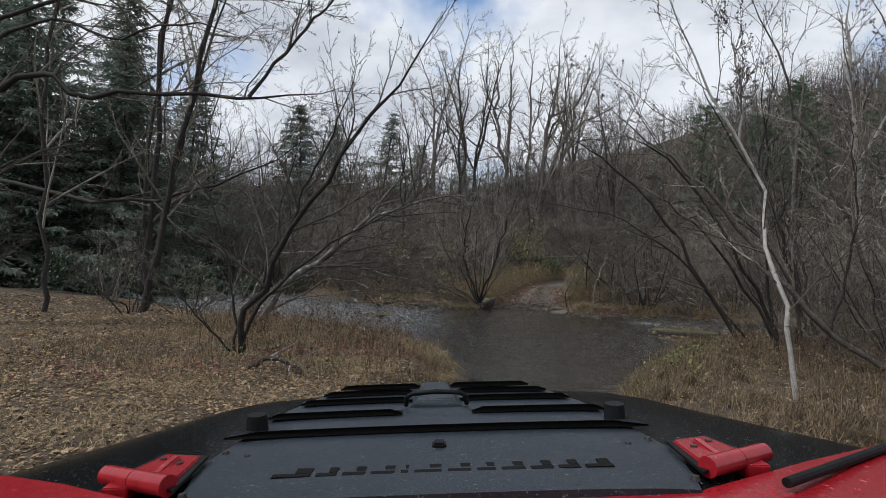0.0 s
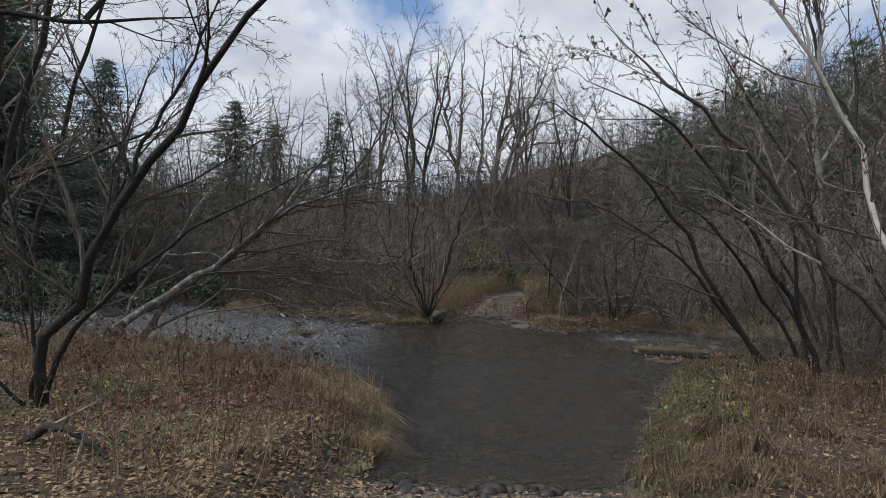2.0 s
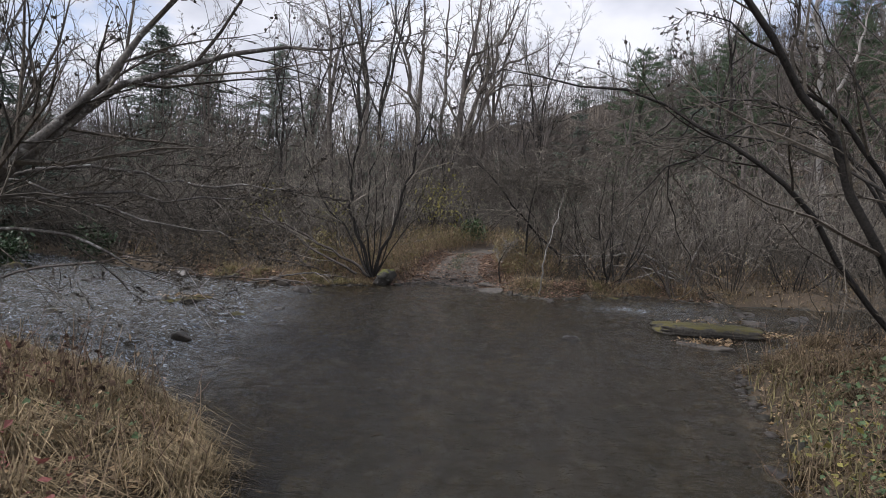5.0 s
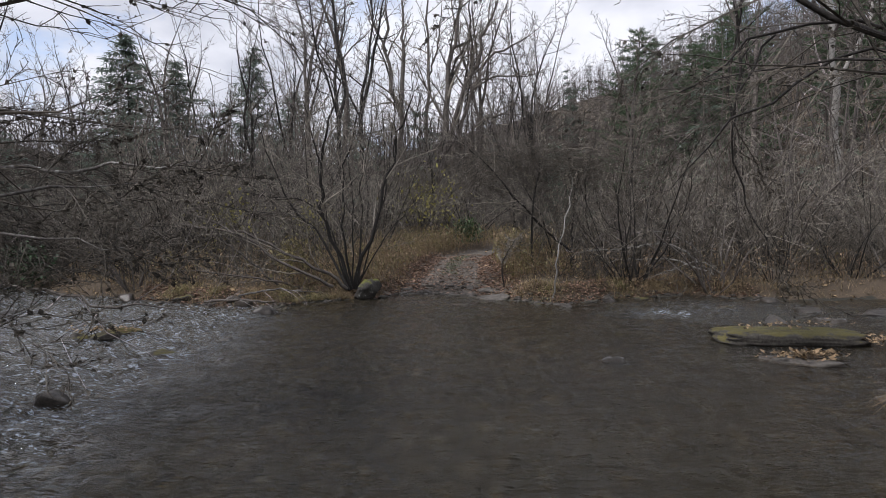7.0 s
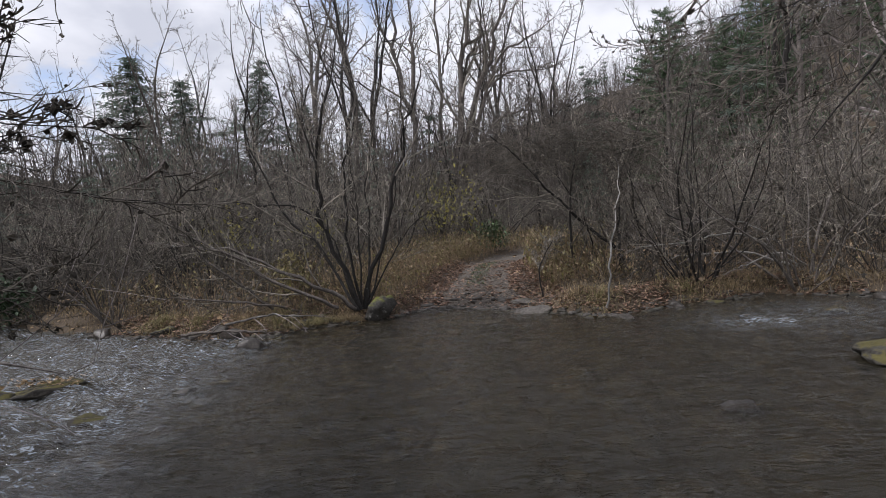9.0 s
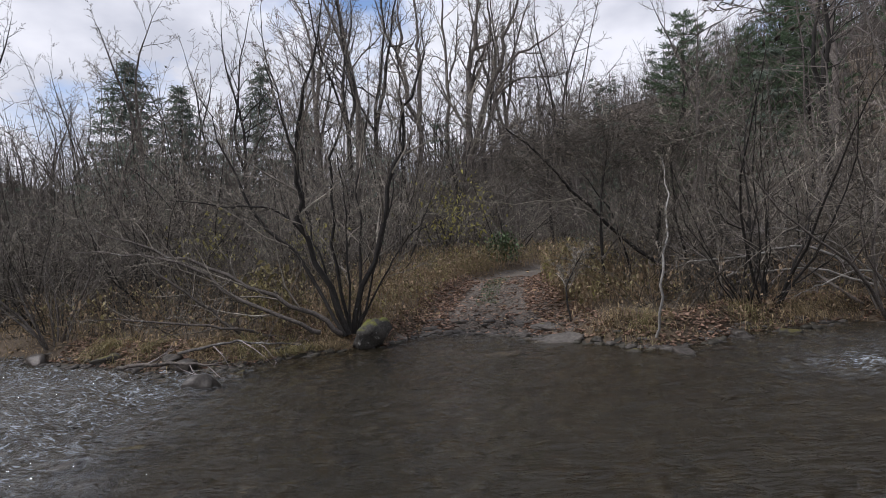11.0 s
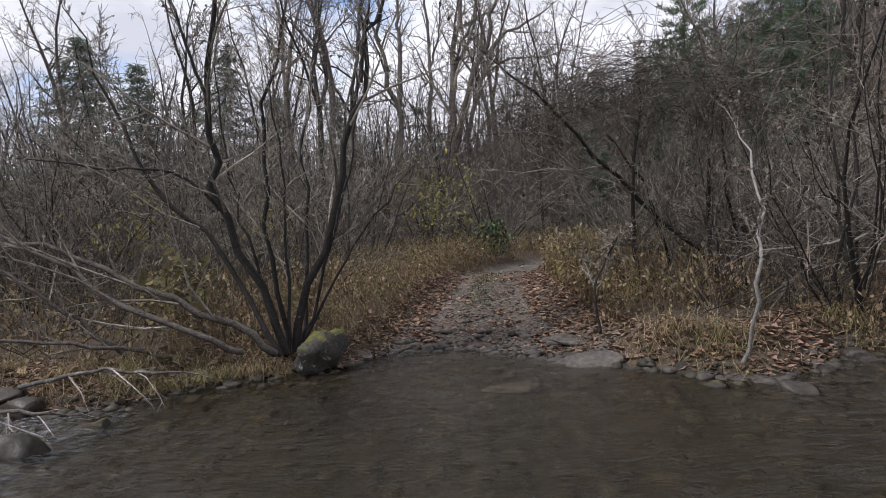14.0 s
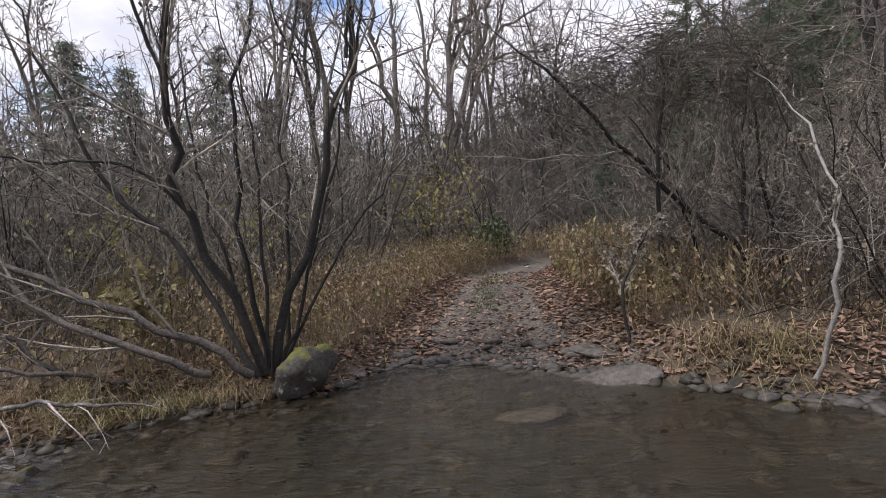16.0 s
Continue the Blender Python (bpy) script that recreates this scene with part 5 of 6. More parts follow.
def build_weeds():
    """Dead stalks with withered leaves on both sides of the track."""
    rng = np.random.default_rng(33)
    stalks, dull, olive, yellow = Tubes(), Tubes(), Tubes(), Tubes()

    def stand_of(n, x0, x1, y0, y1, keep, low, high, leafy, green, leaf=0.06):
        x, y = spread_points(rng, n, x0, x1, y0, y1, keep)
        for px, py in zip(x, y):
            h = rng.uniform(low, high)
            line, rad = limb(rng, (px, py, float(land(px, py)) - 0.03), (rng.normal(0, 0.16), rng.normal(0, 0.16), 1), h, 0.006, 0.003, 3, 0.08, 0.0)
            stalks.tube(line, rad, 3)
            k = leafy + int(rng.integers(0, 4))
            f = rng.uniform(0.25, 1.0, k) * 2.999
            i = f.astype(int)
            p = line[i] + (line[i + 1] - line[i]) * (f - i)[:, None] + rng.normal(0, 0.05, (k, 3))
            pick = rng.random()
            leaves(rng, olive if pick < green else (yellow if pick < green * 1.07 else dull), p[:, 0], p[:, 1], p[:, 2], leaf, 0.8)

    stand_of(3300, -3.5, 9, 33.5, 46, lambda x, y, r: (np.abs(x - track_x(y)) > half_lane(y) + 0.05 + 0.3 * r.random(len(x))) & (np.abs(x - track_x(y)) < 4.2) & (y - np.interp(x, FAR_X, FAR_Y) > 0.7), 0.25, 0.95, 10, 0.42, 0.05)
    stand_of(2000, -3, 9, 43, 52, lambda x, y, r: (np.abs(x - track_x(y)) > 1.3), 0.5, 1.3, 11, 0.5)
    stand_of(500, -12, -3, 32, 40, lambda x, y, r: (y - np.interp(x, FAR_X, FAR_Y) > 0.6), 0.5, 1.2, 7, 0.45)
    stand_of(650, -9, -1.8, 14, 22.5, lambda x, y, r: on_bank(x, y) & off_lane(x, y, 1.5), 0.25, 0.75, 4, 0.25, 0.028)
    stand_of(900, 1.6, 10, 10, 25, lambda x, y, r: on_bank(x, y) & off_lane(x, y, 1.7), 0.2, 0.6, 7, 0.22, 0.028)
    stand_of(300, 5, 14, 32, 37, lambda x, y, r: on_bank(x, y) & (y > 30), 0.4, 1.0, 7, 0.2)
    stand_of(420, 2.4, 4.4, 35, 41, lambda x, y, r: np.abs(x - track_x(y)) > half_lane(y) + 0.15, 0.5, 1.2, 12, 0.6)
    # low red and green leaves among the litter
    maroon, fresh = Tubes(), Tubes()
    for cx, cy, n, kind in ((-4.6, 16.4, 90, maroon), (-3.6, 17.2, 70, maroon), (-5.8, 15.0, 80, maroon), (-3.0, 18.4, 60, maroon), (-6.8, 13.6, 60, maroon), (-5.2, 17.4, 120, fresh), (-6.4, 16.6, 90, fresh), (-4.0, 15.6, 60, fresh), (-3.2, 19.6, 70, fresh), (-7.6, 15.6, 70, fresh), (3.0, 18.6, 140, fresh), (3.6, 19.8, 140, fresh), (2.6, 17.4, 90, fresh), (4.4, 20.8, 120, fresh), (5.4, 21.6, 120, fresh), (-2.6, 17.6, 60, maroon), (-2.2, 16.2, 50, fresh), (3.3, 18.9, 60, yellow), (4.1, 19.6, 60, yellow), (3.0, 17.6, 40, yellow), (2.7, 19.4, 50, yellow), (-6.0, 17.8, 40, yellow), (-4.2, 20.4, 50, maroon), (-5.4, 19.6, 60, fresh)):
        n *= 2
        x, y = cx + rng.normal(0, 0.35, n), cy + rng.normal(0, 0.35, n)
        dry = on_bank(x, y)
        x, y = x[dry], y[dry]
        n = len(x)
        leaves(rng, kind, x, y, land(x, y) + np.abs(rng.normal(0.10, 0.12, n)), 0.055, 0.5)
    stuff("maroon_leaves", maroon, MAROON_LEAF, "maroon leaves of low plants on the bank", "weeds")
    stuff("low_green_plants", fresh, GREEN_LEAF, "small green plants among the fallen leaves", "weeds")
    stuff("weed_stalks", stalks, WEED, "brown dead weed stalks along the track", "weeds")
    stuff("withered_leaves", dull, WEED, "withered brown leaves on dead weeds", "weeds")
    stuff("olive_leaves", olive, OLIVE_GRASS, "olive half-dead leaves on tall weeds", "weeds")
    stuff("yellow_leaves", yellow, YELLOW_LEAF, "yellowing leaves on tall weeds", "weeds")


def leafy_shrub(name, seed, x, y, tall, n, material, label, thin=0.5):
    rng = np.random.default_rng(seed)
    thing = alder_clump(rng, 5, tall, thick=0.022, number=5, name=name)
    leaf = Tubes()
    k = rng.normal(0, 1, (n, 3)) * (tall * 0.24, tall * 0.24, tall * 0.22) + (0, 0, tall * 0.62)
    leaves(rng, leaf, k[:, 0], k[:, 1], np.maximum(k[:, 2], 0.2), 0.11, 0.8)
    part("foliage", leaf.mesh("foliage", material, False), material, thing)
    stand(thing, x, y, 40)
    return tagged(thing, label, "shrub")


# ---------------------------------------------------------------- stones
def stone_mesh(rng, size, rough=0.24, level=3, flat=0.0, slab=False):
    bm = bmesh.new()
    bmesh.ops.create_icosphere(bm, subdivisions=level, radius=1.0)
    off = Vector(rng.uniform(-50, 50, 3))
    cut = [(Vector(unit(rng.normal(0, 1, 3))), rng.uniform(0.45, 0.85)) for _ in range(11)]
    for v in bm.verts:
        p = v.co.copy()
        if slab:
            p /= (abs(p.x) ** 5 + abs(p.y) ** 5 + abs(p.z) ** 5) ** 0.2
            p *= 1 + rough * noise.noise(p * 1.7 + off) + rough * 0.5 * noise.noise(p * 5 + off) + rough * 0.25 * noise.noise(p * 13 + off)
            tuck = 1 + 0.22 * min(0.0, p.z)
            v.co = Vector((p.x * size[0] * tuck, p.y * size[1] * tuck, p.z * size[2]))
            continue
        for n, d in cut:
            over = p.dot(n) - d
            if over > 0:
                p -= n * over * 0.93
        p *= 1 + rough * noise.noise(p * 1.6 + off) + rough * 0.45 * noise.noise(p * 4.5 + off) + rough * 0.2 * noise.noise(p * 11 + off)
        if flat:
            p.z = min(p.z, flat + 0.12 * p.z) / flat
        v.co = Vector((p.x * size[0], p.y * size[1], p.z * size[2]))
    for f in bm.faces:
        f.smooth = True
    return bm


def stone(name, seed, x, y, size, material, label, sink=0.35, turn=0.0, tilt=(0, 0), category="stone", group="", level=3, flat=0.0, rough=0.24, slab=False):
    rng = np.random.default_rng(seed)
    me = bpy.data.meshes.new(name)
    bm = stone_mesh(rng, size, rough, level, flat, slab)
    bm.to_mesh(me)
    bm.free()
    me.materials.append(material)
    ob = new(name, me)
    ob.matrix_basis = pose(x, y, max(float(land(x, y)), -0.12) + size[2] * (1 - 2 * sink), tilt[0], tilt[1], turn)
    return tagged(ob, label, category, group)


def build_stones():
    rng = np.random.default_rng(35)
    stone("mossy_boulder", 1, -1.42, 33.70, (0.47, 0.42, 0.42), BOULDER, "rounded boulder with moss and pale lichen at the waterline", 0.28, 20, category="boulder", level=4)
    stone("flat_slab", 2, 2.05, 33.0, (0.52, 0.30, 0.10), STONE, "flat grey slab slanting into the water", 0.36, -28, (6, -8), "rock", level=4, flat=0.5)
    stone("flat_slab", 3, 2.15, 33.9, (0.36, 0.22, 0.08), STONE, "thin grey slab beside the landing", 0.4, -14, (4, 6), "rock")
    stone("submerged_rock", 4, 1.0, 32.1, (0.38, 0.24, 0.06), STONE, "flat pale rock just breaking the water", 0.10, 5, category="rock")
    stone("mossy_ledge", 5, 5.95, 26.6, (1.12, 0.42, 0.18), MOSS_STONE, "long thick ledge with moss on its flat top", 0.14, -12, category="rock", level=5, rough=0.09, slab=True)
    stone("leafy_ledge", 6, 5.2, 25.3, (0.80, 0.34, 0.10), STONE, "low wet ledge strewn with dead leaves", 0.28, -16, category="rock", level=4, flat=0.4)
    stone("mossy_island", 7, -5.75, 28.55, (0.62, 0.28, 0.17), MOSS_STONE, "mossy stones with caught leaves in the riffle", 0.25, 25, category="rock", level=4)
    stone("mossy_island", 8, -6.2, 28.25, (0.26, 0.22, 0.19), MOSS_STONE, "mossy hummock in the riffle", 0.25, 50, category="rock")
    stone("mossy_stone", 10, -4.1, 26.9, (0.30, 0.18, 0.13), MOSS_STONE, "low moss-backed stone in the riffle", 0.25, 30)
    stone("upright_stone", 9, -4.2, 24.45, (0.20, 0.17, 0.20), WET_STONE, "pointed wet stone in the riffle", 0.25, 33)
    stone("dark_boulder", 11, -3.62, 30.95, (0.30, 0.22, 0.20), WET_STONE, "dark wet boulder off the leafy point", 0.25, 15, category="boulder")
    spots = ((-3.48, 27.95, 0.18), (-3.23, 27.5, 0.13), (-3.02, 26.35, 0.15), (-3.21, 28.4, 0.16), (-2.2, 27.2, 0.14), (-3.55, 30.5, 0.16), (-4.4, 32.3, 0.24), (-3.3, 31.7, 0.22), (-3.35, 31.9, 0.2), (-2.7, 32.7, 0.16), (-4.76, 32.6, 0.24), (-6.3, 33.3, 0.26), (-5.4, 32.6, 0.2), (-8.2, 34.2, 0.28), (-1.02, 33.9, 0.13), (-1.19, 33.5, 0.11), (-0.85, 34.3, 0.12), (-0.45, 35.0, 0.10), (2.66, 25.7, 0.2), (3.0, 31.6, 0.2), (3.6, 31.2, 0.22), (4.3, 31.4, 0.18), (5.1, 32.2, 0.24), (6.0, 32.4, 0.22), (6.9, 28.3, 0.34), (8.0, 28.3, 0.3), (8.6, 29.6, 0.34), (7.2, 30.4, 0.26), (9.6, 29.0, 0.4), (8.9, 31.2, 0.35), (2.9, 19.8, 0.2), (2.3, 18.7, 0.16), (3.5, 21.2, 0.22), (4.3, 23.0, 0.2), (-8.5, 30.0, 0.28), (-7.6, 26.5, 0.25), (-10.0, 32.0, 0.35), (0.86, 36.0, 0.10), (1.47, 34.75, 0.12), (2.1, 34.1, 0.16), (0.3, 34.7, 0.12), (-0.4, 35.2, 0.12), (-15.2, 32.5, 0.6), (-14.0, 34.5, 0.45), (-2.25, 21.9, 0.15), (4.3, 30.3, 0.16))
    for k, (x, y, s) in enumerate(spots):
        wet = MOSS_STONE if k % 4 == 3 else (STONE if k % 8 == 0 else WET_STONE)
        stone("creek_stone", 100 + k, x, y, (s * rng.uniform(0.8, 1.3), s * rng.uniform(0.7, 1.1), s * rng.uniform(0.4, 0.7)), wet, "dark wet angular stone lying in the shallow creek" if k % 4 != 3 else "creek stone patched with moss", 0.3, rng.uniform(0, 360), group="stones in the creek", level=3)
    # cobbles of the bed and gravel of the landing
    ico = bmesh.new()
    bmesh.ops.create_icosphere(ico, subdivisions=1, radius=1.0)
    v0 = np.array([v.co[:] for v in ico.verts])
    f0 = np.array([[v.index for v in f.verts] for f in ico.faces])
    ico.free()

    def scatter(name, x, y, size, material, label, lift=0.1, squash=0.55):
        n = len(x)
        s = size * rng.uniform(0.4, 1.5, n)[:, None, None]
        a = rng.uniform(0, 6.28, n)
        v = v0[None] * s * (1 + rng.normal(0, 0.14, (n, len(v0), 1))) * np.stack([rng.uniform(0.8, 1.4, n), rng.uniform(0.7, 1.1, n), np.full(n, squash)], -1)[:, None, :]
        c, d = np.cos(a)[:, None], np.sin(a)[:, None]
        v = np.stack([v[..., 0] * c - v[..., 1] * d, v[..., 0] * d + v[..., 1] * c, v[..., 2]], -1)
        v += np.stack([x, y, land(x, y) + size * lift], -1)[:, None, :]
        faces = (f0[None] + (np.arange(n) * len(v0))[:, None, None]).reshape(-1, 3)
        me = bpy.data.meshes.new(name)
        me.from_pydata(v.reshape(-1, 3), [], faces)
        me.polygons.foreach_set("use_smooth", [True] * len(faces))
        me.materials.append(material)
        tagged(new(name, me), label, "stones", kind="stuff")

    x, y = spread_points(rng, 4200, -6, 7, 15.5, 35, lambda x, y, r: ~on_bank(x, y))
    scatter("bed_cobbles", x, y, 0.085, COBBLE, "brown wet cobbles on the creek bed")
    x, y = spread_points(rng, 4200, -1.4, 4.2, 33.4, 43, lambda x, y, r: on_bank(x, y) & (np.abs(x - track_x(y)) < half_lane(y)) & (r.random(len(x)) < np.clip((43 - y) / 7, 0.12, 1)))
    scatter("landing_gravel", x, y, 0.024, GRAVEL, "loose grey-brown gravel on the wheel track")
    x, y = spread_points(rng, 1500, -2.4, 2.2, 13.0, 16.6, lambda x, y, r: np.abs(x - track_x(y)) < 1.8)
    scatter("ford_gravel", x, y, 0.026, GRAVEL, "wet gravel where the track enters the ford")
    x, y = spread_points(rng, 70, -0.9, 2.4, 33.2, 36.2, lambda x, y, r: np.abs(y - np.interp(x, FAR_X, FAR_Y) - 0.3) < 0.8)
    scatter("landing_stones", x, y, 0.12, STONE, "flat grey stones where the track leaves the water", 0.2, 0.32)
    x, y = spread_points(rng, 600, -9, 9, 31, 36, lambda x, y, r: (np.abs(y - np.interp(x, FAR_X, FAR_Y)) < 0.35))
    scatter("shore_stones", x, y, 0.075, STONE, "grey stones along the far waterline", 0.1, 0.4)
    x, y = spread_points(rng, 500, -12, 11, 15, 27, lambda x, y, r: (np.abs(y - np.interp(x, NEAR_X, NEAR_Y)) < 0.3))
    scatter("near_shore_stones", x, y, 0.08, WET_STONE, "wet stones along the near waterline")
    # leaves caught on the ledges
    drift = Tubes()
    for cx, cy, h, n, sx, sy in ((5.3, 25.3, 0.10, 300, 0.25, 0.11), (-5.7, 28.5, 0.15, 160, 0.3, 0.12), (7.1, 26.1, 0.12, 200, 0.25, 0.16), (5.9, 26.55, 0.30, 90, 0.5, 0.12)):
        x, y = cx + rng.normal(0, sx, n), cy + rng.normal(0, sy, n)
        leaves(rng, drift, x, y, h + rng.uniform(-0.05, 0.03, n), 0.065, 0.4)
    stuff("caught_leaves", drift, DRY_LEAF, "dead leaves caught on creek ledges", "leaves")


build_litter()
build_grass()
build_weeds()
build_stones()
leafy_shrub("yellowing_shrub", 51, 0.7, 46.6, 3.9, 750, YELLOW_LEAF, "shrub with yellow-green leaves beyond the track")
leafy_shrub("low_evergreen", 52, 2.9, 47.0, 1.5, 900, GREEN_LEAF, "low green bush at the end of the track")
leafy_shrub("yellowing_shrub", 53, -7.5, 41.0, 2.6, 500, YELLOW_LEAF, "sparse yellow-leaved shrub in the thicket")
leafy_shrub("yellowing_shrub", 54, -4.6, 43.0, 2.6, 400, YELLOW_LEAF, "sparse yellow-leaved shrub in the thicket")
leafy_shrub("green_shrub", 55, -3.6, 34.4, 1.1, 420, OLIVE_GRASS, "low olive-green shrub behind the slanting stems")
for k, (x, y, h) in enumerate(((-4.4, 18.2, 1.25), (-5.2, 19.1, 1.4), (-3.5, 18.7, 0.9), (-6.2, 18.2, 1.2), (-3.5, 20.0, 0.8), (-7.2, 20.4, 1.3), (5.0, 19.6, 0.9), (5.8, 18.6, 1.1))):
    bush = alder_clump(np.random.default_rng(120 + k), 12, h, thick=0.008, bark=RED_TWIG, twig=RED_TWIG, number=5, fan=0.4, name="bare_bush", thin=0.002)
    tagged(stand(bush, x, y, 50 * k), "low bush of bare russet twigs on the creek bank", "shrub", "bare bushes of the near bank")
for k, (x, y, h) in enumerate(((5.2, 33.8, 1.3), (6.4, 34.3, 1.5), (7.4, 35.2, 1.7), (4.6, 36.4, 1.5), (4.0, 37.8, 1.3), (8.6, 34.4, 1.6), (5.8, 36.0, 1.8), (4.8, 39.2, 1.6))):
    bush = alder_clump(np.random.default_rng(140 + k), 16, h, thick=0.010, bark=DARK_TWIG, twig=DARK_TWIG, number=6, fan=0.5, name="thicket_bush", thin=0.003)
    tagged(stand(bush, x, y, 50 * k), "dark bare bush in the thicket beside the landing", "shrub", "thicket bushes by the landing")
for k, (x, y, h) in enumerate(((-16.0, 32.6, 1.8), (-18.2, 33.5, 2.2), (-14.6, 35.0, 1.6), (-20.4, 34.0, 2.2), (-22.5, 36.5, 2.4), (-13.2, 37.6, 1.5), (-18.7, 29.2, 1.7), (-21.8, 30.0, 2.0))):
    leafy_shrub("rhododendron_shrub", 80 + k, x, y, h, 1100, RHODO, "dark evergreen shrub crowding the shaded waterside")


# ---------------------------------------------------------------- the vehicle at the start of the ford
def build_vehicle():
    paint = surface("dusty_black_paint", (0.002, 0.0023, 0.0026), (0.006, 0.0065, 0.008), 5, 0.2, 120, 0.03, spec=0.06, vary=0, blot=((0.30, 0.30, 0.29), 150, 0.625))
    plastic = surface("grey_black_plastic", (0.009, 0.013, 0.018), (0.026, 0.034, 0.045), 6, 0.40, 160, 0.15, spec=0.3, vary=0, blot=((0.25, 0.25, 0.25), 170, 0.61))
    red = surface("red_paint", (0.20, 0.006, 0.011), (0.29, 0.012, 0.018), 2, 0.22, 60, 0.0, spec=0.5, vary=0, blot=((0.40, 0.16, 0.15), 70, 0.64))
    rubber = surface("black_rubber", (0.004, 0.004, 0.0045), (0.014, 0.014, 0.015), 6, 0.55, 80, 0.2, spec=0.12, vary=0)
    steel = surface("dark_bolt_steel", (0.02, 0.018, 0.018), (0.07, 0.06, 0.06), 8, 0.45, 60, 0.1, metal=0.6, vary=0)
    seat = PATH[0][1] @ pose(0, 0, 0, -90, 0, 0) @ pose(0, 0, 0, 0, -1.35, 0) @ pose(0.013, 0, 0, 0, 0, 1.6)
    foot = seat @ Vector((0, 1.3, 0))
    thing = new("off_road_vehicle")
    thing.matrix_basis = pose(foot.x, foot.y, float(land(foot.x, foot.y)))
    tagged(thing, "red off-road vehicle with a black vented bonnet, halted before the ford", "car")
    inv = thing.matrix_basis.inverted() @ seat

    def top(y):
        return -(0.286 + 0.0892 * y)

    def add(name, bm, material, parent=thing, label="", bevel=0.0, smooth=True):
        if bevel:
            bmesh.ops.bevel(bm, geom=bm.edges[:], offset=bevel, segments=2, affect="EDGES", clamp_overlap=True)
        bmesh.ops.transform(bm, matrix=inv, verts=bm.verts)
        for f in bm.faces:
            f.smooth = smooth
        for e in bm.edges:
            e.smooth = not (len(e.link_faces) == 2 and e.calc_face_angle() > 0.6)
        return part(name, bm, material, parent, label)

    def box(x0, x1, y0, y1, z0, z1):
        bm = bmesh.new()
        bmesh.ops.create_cube(bm, size=1.0)
        for v in bm.verts:
            v.co = Vector(((x0 + x1) / 2 + v.co.x * (x1 - x0), (y0 + y1) / 2 + v.co.y * (y1 - y0), (z0 + z1) / 2 + v.co.z * (z1 - z0)))
        return bm

    def rod(a, b, r, sides=16, r2=None):
        bm = bmesh.new()
        a, b = Vector(a), Vector(b)
        bmesh.ops.create_cone(bm, cap_ends=True, segments=sides, radius1=r, radius2=r if r2 is None else r2, depth=(b - a).length)
        turn = (b - a).to_track_quat("Z", "Y").to_matrix().to_4x4()
        bmesh.ops.transform(bm, matrix=Matrix.Translation((a + b) / 2) @ turn, verts=bm.verts)
        return bm

    def sheet(ys, half, rise, nx, drop, skirt, trim=False):
        """A crowned panel between x = -half(y) and half(y) with turned-down edges."""
        bm = bmesh.new()
        rows = []
        for y in ys:
            w = half(y)
            row = []
            for k in range(nx + 1):
                u = -1 + 2 * k / nx
                yy = y
                if trim:
                    rear = 0.80 + 0.42 * max(0.0, abs(u * w) - 0.37)
                    yy = rear + (y - ys[0]) / (ys[-1] - ys[0]) * (ys[-1] - rear)
                row.append(bm.verts.new((u * w, yy, top(yy) + rise(u, yy) - drop * abs(u) ** 7)))
            rows.append(row)
        for a, b in zip(rows, rows[1:]):
            for k in range(nx):
                bm.faces.new((a[k], a[k + 1], b[k + 1], b[k]))
        rim = [e for e in bm.edges if e.is_boundary]
        out = bmesh.ops.extrude_edge_only(bm, edges=rim)
        for v in [g for g in out["geom"] if isinstance(g, bmesh.types.BMVert)]:
            rear = trim and v.co.y < 0.815 + 0.42 * max(0.0, abs(v.co.x) - 0.37)
            v.co.z -= 0.015 if rear else skirt
        bmesh.ops.recalc_face_normals(bm, faces=bm.faces)
        return bm

    hood_y = [0.80, 0.86, 0.92, 1.0, 1.1, 1.2, 1.3, 1.4, 1.5, 1.6, 1.68, 1.73, 1.765, 1.785]
    hood_w = lambda y: float(np.interp(y, (0.80, 0.92, 1.63, 1.70, 1.765, 1.785), (0.90, 0.86, 0.655, 0.60, 0.45, 0.30)))
    add("bonnet", sheet(hood_y, hood_w, lambda u, y: -0.012 - 0.25 * max(0, y - 1.70) ** 1.2, 36, 0.03, 0.10, True), paint, label="black painted bonnet specked with dried mud")
    plate_y = [0.78, 0.84, 0.92, 1.0, 1.08, 1.16, 1.25, 1.35, 1.45, 1.55, 1.65, 1.72]
    plate_w = lambda y: float(np.interp(y, (0.78, 0.86, 1.0, 1.44, 1.70, 1.72), (0.375, 0.40, 0.424, 0.392, 0.323, 0.31)))
    plate = add("vent_panel", sheet(plate_y, plate_w, lambda u, y: 0.003 + 0.004 * (1 - u * u), 20, 0.004, 0.012), plastic, label="grey-black plastic vent panel with slots")

    def slot(x0, x1, y, tall):
        """One louvre: an upright black face painting the opening's shade, under a plate that slopes down ahead of it.
        """
        n = 12
        bm, lip = bmesh.new(), bmesh.new()
        low, high, near, ahead = [], [], [], []
        for k in range(n + 1):
            u = k / n
            x = x0 + (x1 - x0) * u
            edge = min(1.0, min(u, 1 - u) * 16 + 0.25)
            z = top(y) + 0.006 + 0.004 * (1 - (x / 0.42) ** 2)
            low.append(bm.verts.new((x, y - 0.004, z)))
            high.append(bm.verts.new((x, y + 0.002, z + tall * edge)))
            near.append(lip.verts.new((x, y - 0.003, z + tall * edge + 0.0005)))
            ahead.append(lip.verts.new((x, y + 0.075, top(y + 0.075) + 0.004)))
        for k in range(n):
            bm.faces.new((low[k], low[k + 1], high[k + 1], high[k]))
            lip.faces.new((near[k], near[k + 1], ahead[k + 1], ahead[k]))
